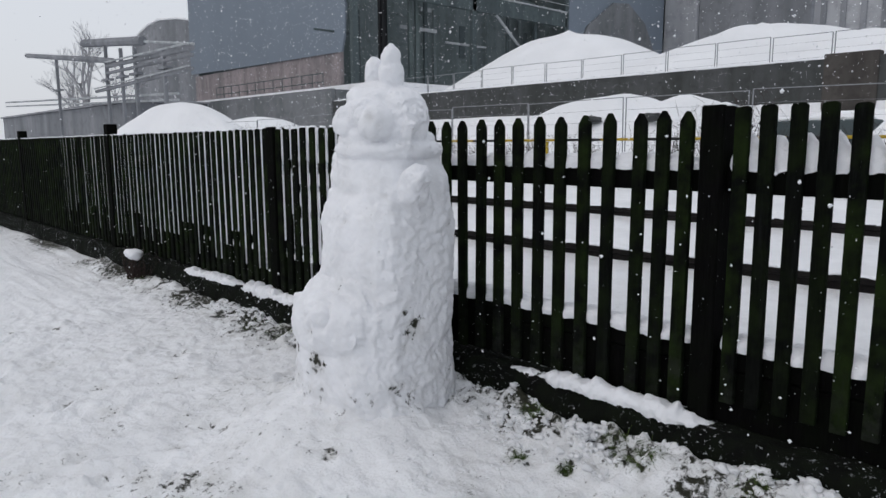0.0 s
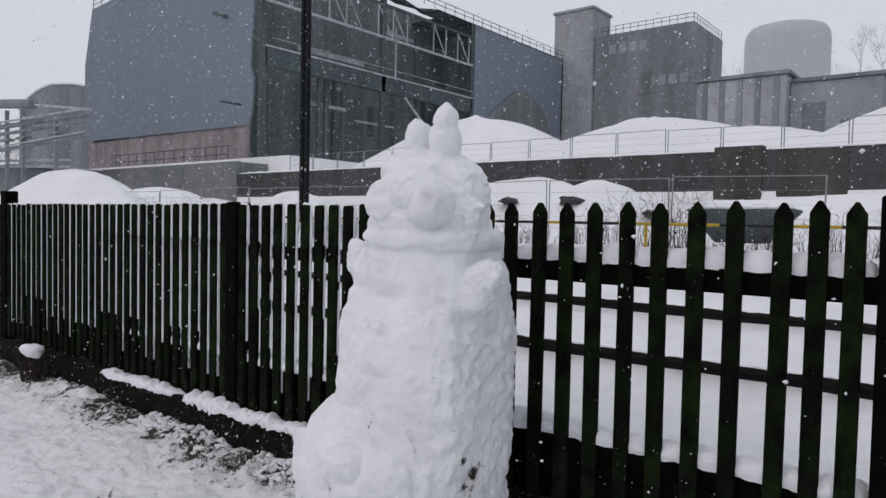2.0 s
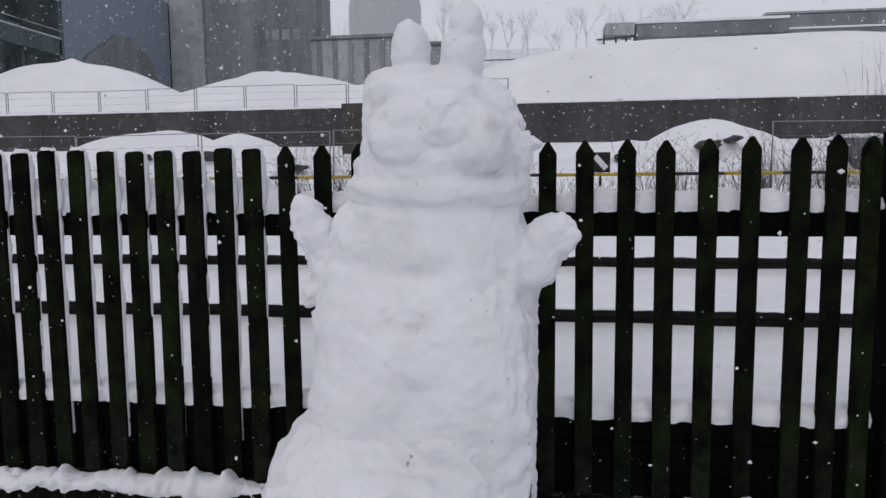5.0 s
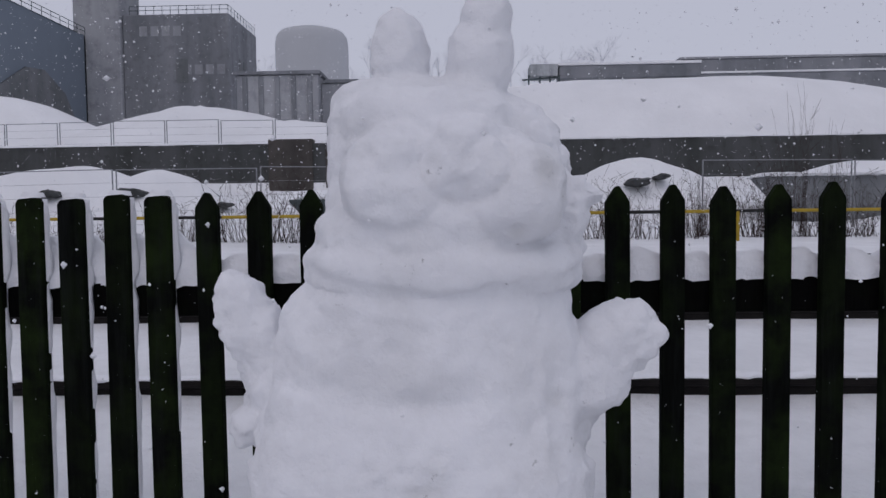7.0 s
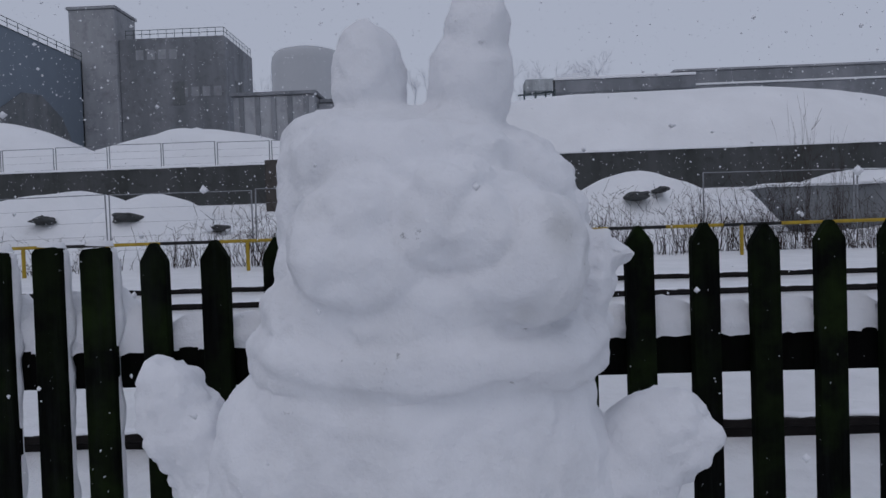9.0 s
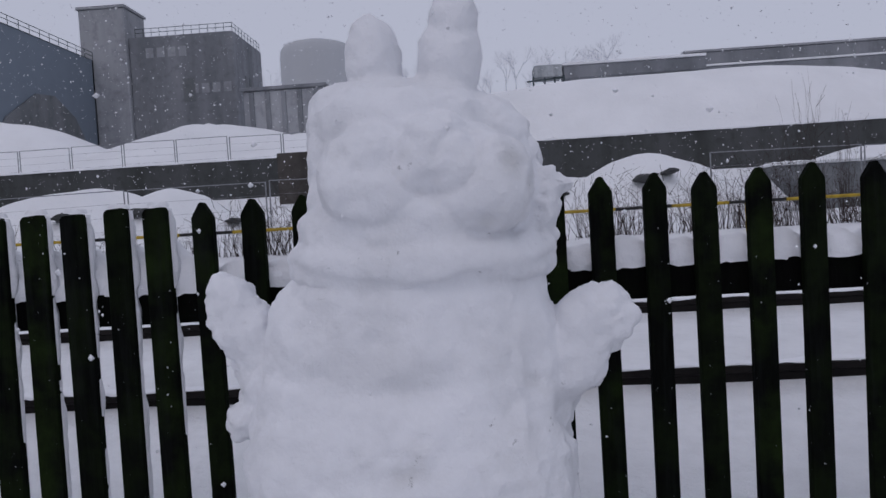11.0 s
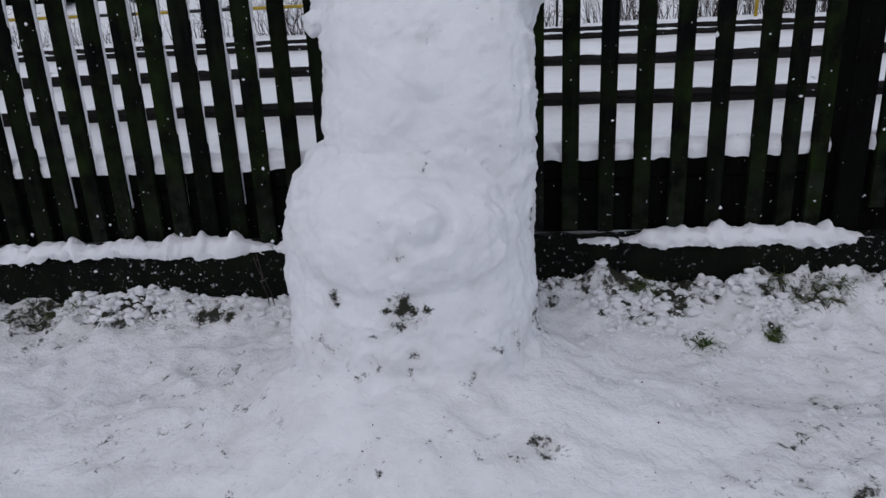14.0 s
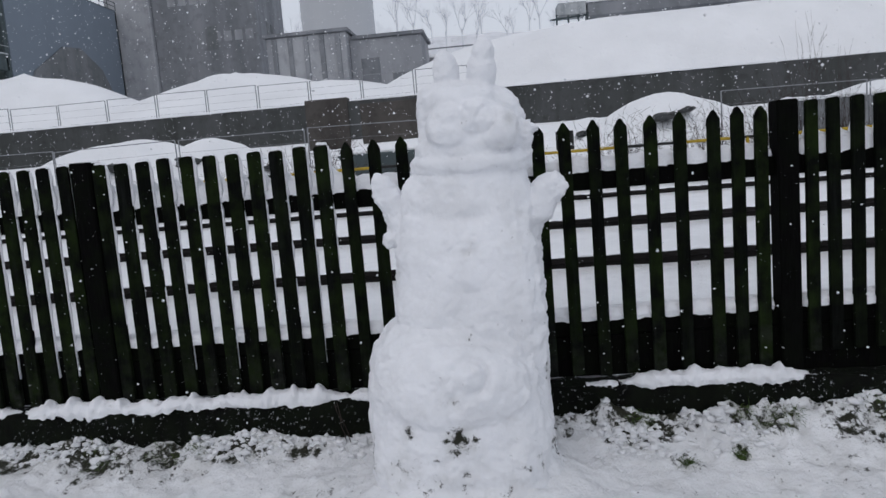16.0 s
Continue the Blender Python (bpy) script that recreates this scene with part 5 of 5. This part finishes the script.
# ---- grass, soil, twig, snowed-up tuft ----
def blades(spots, seed, per, h):
    r = random.Random(seed)
    verts, faces = [], []
    for x, y, rad in spots:
        for _ in range(per):
            a, d = r.uniform(0, math.tau), rad * r.random() ** 0.5
            bx, by = x + d * math.cos(a), y + d * math.sin(a)
            bz = ground_at(bx, by) - 0.006
            lean = Vector((r.gauss(0, 0.8), r.gauss(-0.3, 0.7), r.uniform(0.05, 0.5))).normalized()
            side = Vector((r.gauss(0, 1), r.gauss(0, 1), 0)).normalized() * r.uniform(0.0012, 0.0024)
            ln = h * r.uniform(0.5, 1.2)
            b = Vector((bx, by, bz))
            m = b + lean * ln * 0.55
            t = m + (lean + Vector((0, 0, -0.7))).normalized() * ln * 0.45
            k = len(verts)
            verts += [b - side, b + side, m + side * 0.8, m - side * 0.8, t]
            faces += [(k, k + 1, k + 2, k + 3), (k + 3, k + 2, k + 4)]
    return verts, faces


v, f = blades(((1.17, -0.21, 0.07), (1.23, -0.20, 0.05), (0.97, -0.37, 0.03), (0.62, -0.14, 0.04), (0.64, -0.18, 0.03), (1.06, -0.17, 0.05), (1.60, -0.16, 0.06), (1.90, -0.20, 0.07),
               (-1.48, -0.20, 0.09), (-1.36, -0.17, 0.06), (-1.75, -0.22, 0.10), (0.76, -0.40, 0.03), (-4.05, -0.2, 0.12), (-3.85, -0.18, 0.08)), 5, 190, 0.05)
tagged(new("grass", from_arrays("grass", v, f, GRASS)), "flattened wet green grass tufts in the snow", "grass", "", "stuff")


def crumbs(seed, boxes, n, lo, hi, material):
    r = random.Random(seed)
    verts, faces = [], []
    for _ in range(n):
        x0, x1, y0, y1 = r.choice(boxes)
        x, y = r.uniform(x0, x1), r.uniform(y0, y1)
        s = lo + (hi - lo) * r.random() ** 3
        z = ground_at(x, y) + s * 0.1
        turn = Euler((r.uniform(0, 6), r.uniform(0, 6), r.uniform(0, 6))).to_matrix()
        k = len(verts)
        for c in ((1, 0, 0), (-1, 0, 0), (0, 1, 0), (0, -1, 0), (0, 0, 1), (0, 0, -1)):
            q = turn @ Vector([a * s * r.uniform(0.6, 1.1) for a in c])
            verts.append((x + q.x, y + q.y, z + q.z))
        for a, b, c in ((0, 2, 4), (2, 1, 4), (1, 3, 4), (3, 0, 4), (2, 0, 5), (1, 2, 5), (3, 1, 5), (0, 3, 5)):
            faces.append((k + a, k + b, k + c))
    return verts, faces


v, f = crumbs(12, ((-0.6, 0.4, -1.5, -0.9), (0.4, 1.5, -1.1, -0.15), (-2.4, -0.4, -1.8, -0.2)), 120, 0.0012, 0.0045, SOIL)
tagged(new("soil_crumbs", from_arrays("soil_crumbs", v, f, SOIL)), "dark wet soil crumbs strewn over the snow", "soil", "", "stuff")


def lumps(seed, strips, n, least=0.003, most=0.018, keep=0.0):
    """Broken irregular lumps of snow, packed thickest against the kerb."""
    r = random.Random(seed)
    bm = bmesh.new()
    bmesh.ops.create_icosphere(bm, subdivisions=2, radius=1)
    ball = np.array([q.co[:] for q in bm.verts])
    tris = [[q.index for q in f.verts] for f in bm.faces]
    bm.free()
    shapes = [ball * (1 + 0.6 * fbm(ball, 0.7, seed + k, 3))[:, None] for k in range(10)]
    verts, faces = [], []
    places = []
    for _ in range(n):
        x0, x1, reach = r.choice(strips)
        places.append((r.uniform(x0, x1), -0.112 - reach * r.random() ** 1.4, 0.0))
    places = np.array(places)
    dense = lattice(places, 0.15, 3) + 0.4 * lattice(places, 0.05, 4)
    level = ground_height(places[:, 0], places[:, 1])
    for (x, y, _), d, z in zip(places, dense, level):
        if d < r.uniform(-0.3, 0.3) - keep:
            continue
        s = least + (most - least) * r.random() ** 2.5
        turn = np.array(Euler((r.uniform(0, 6), r.uniform(0, 6), r.uniform(0, 6))).to_matrix())
        q = (shapes[r.randrange(10)] @ turn) * s * np.array([r.uniform(0.9, 1.6), r.uniform(0.8, 1.2), r.uniform(0.6, 1.0)])
        k = len(verts)
        verts += (q + (x, y, z)).tolist()
        faces += [[k + i for i in f] for f in tris]
    return verts, faces


v, f = lumps(13, ((-2.9, -1.4, 0.13), (-1.4, -0.5, 0.18), (0.40, 1.3, 0.26), (0.45, 1.0, 0.16), (1.3, 2.4, 0.26)), 5000)
v2, f2 = lumps(14, ((-2.8, -0.5, 1.5), (0.2, 2.0, 1.2), (-0.6, 0.5, 1.6), (0.3, 1.5, 0.7)), 2200, 0.002, 0.008)
f += [[len(v) + i for i in q] for q in f2]
v += v2
tagged(new("snow_clods", from_arrays("snow_clods", v, f, TRODDEN)), "loose broken clods of snow along the kerb", "snow", "", "stuff")

root = thing("dry_twig", (-0.66, -0.14, 0.0), "thin dry twig hanging over the kerb", "twig")
bm = bmesh.new()
r = random.Random(3)
for start in ((-0.70, -0.115, 0.20), (-0.69, -0.115, 0.21)):
    p = Vector(start)
    for k in range(7):
        q = p + Vector((0.008 + r.gauss(0, 0.008), -0.009, -0.032))
        add_rod(bm, p, q, 0.0022, 0.0018, 4)
        p = q
part("stem", bm, TWIG, root)

tuft = thing("snowy_tuft", (-4.0, -0.2, 0.05), "dry weed tuft with a clump of snow by the kerb", "weed")
bm = shrub(31, 0.16, 0.34, 70)
for q in bm.verts:
    q.co = Vector((-4.0 + q.co.x, -0.2 + q.co.y * 0.8, 0.12 + q.co.z))
part("brushwood", bm, TWIG, tuft)
bm = bmesh.new()
bmesh.ops.create_icosphere(bm, subdivisions=3, radius=1)
d = 1 + 0.35 * fbm(np.array([q.co for q in bm.verts]), 0.7, 8)
for q, k in zip(bm.verts, d):
    q.co = Vector((-3.95 + q.co.x * 0.10 * k, -0.22 + q.co.y * 0.08 * k, 0.27 + q.co.z * 0.05 * k))
part("snow_clump", bm, SOFT, tuft, "white snow clump", True)


# ---- the falling snow ----
def flakes(seed, parts):
    r = np.random.RandomState(seed)
    verts, faces = [], []
    for (x0, x1, y0, y1, z0, z1), n, size in parts:
        c = np.stack([r.uniform(x0, x1, n), r.uniform(y0, y1, n), r.uniform(z0, z1, n)], 1)
        s = size * (0.35 + 1.0 * r.random_sample(n) ** 2.5)
        for i in range(n):
            shape = np.array([(1, 0, 0), (-1, 0, 0), (0, 1, 0), (0, -1, 0), (0, 0, 1), (0, 0, -1)]) * r.uniform(0.45, 1.2, (6, 1)) * s[i]
            k = len(verts)
            verts += (c[i] + shape).tolist()
            faces += [(k + a, k + b, k + e) for a, b, e in ((0, 2, 4), (2, 1, 4), (1, 3, 4), (3, 0, 4), (2, 0, 5), (1, 2, 5), (3, 1, 5), (0, 3, 5))]
    return verts, faces


v, f = flakes(7, (((-3.4, 2.4, -0.95, -0.04, 0.05, 2.4), 900, 0.0058), ((-6, 5, 0.15, 4, 0.6, 4), 2600, 0.007), ((-5.5, -0.7, -2.1, -0.9, 0.1, 2.4), 300, 0.0046), ((0.45, 2.2, -1.5, -0.9, 0.2, 2.2), 70, 0.0036),
                  ((-18, 10, 4, 14, 0.9, 11), 9500, 0.0135), ((-50, 20, 14, 40, 2.5, 26), 12000, 0.028)))
tagged(new("falling_snow", from_arrays("falling_snow", v, f, SOFT)), "white snowflakes falling through the air", "snowfall", "", "stuff")
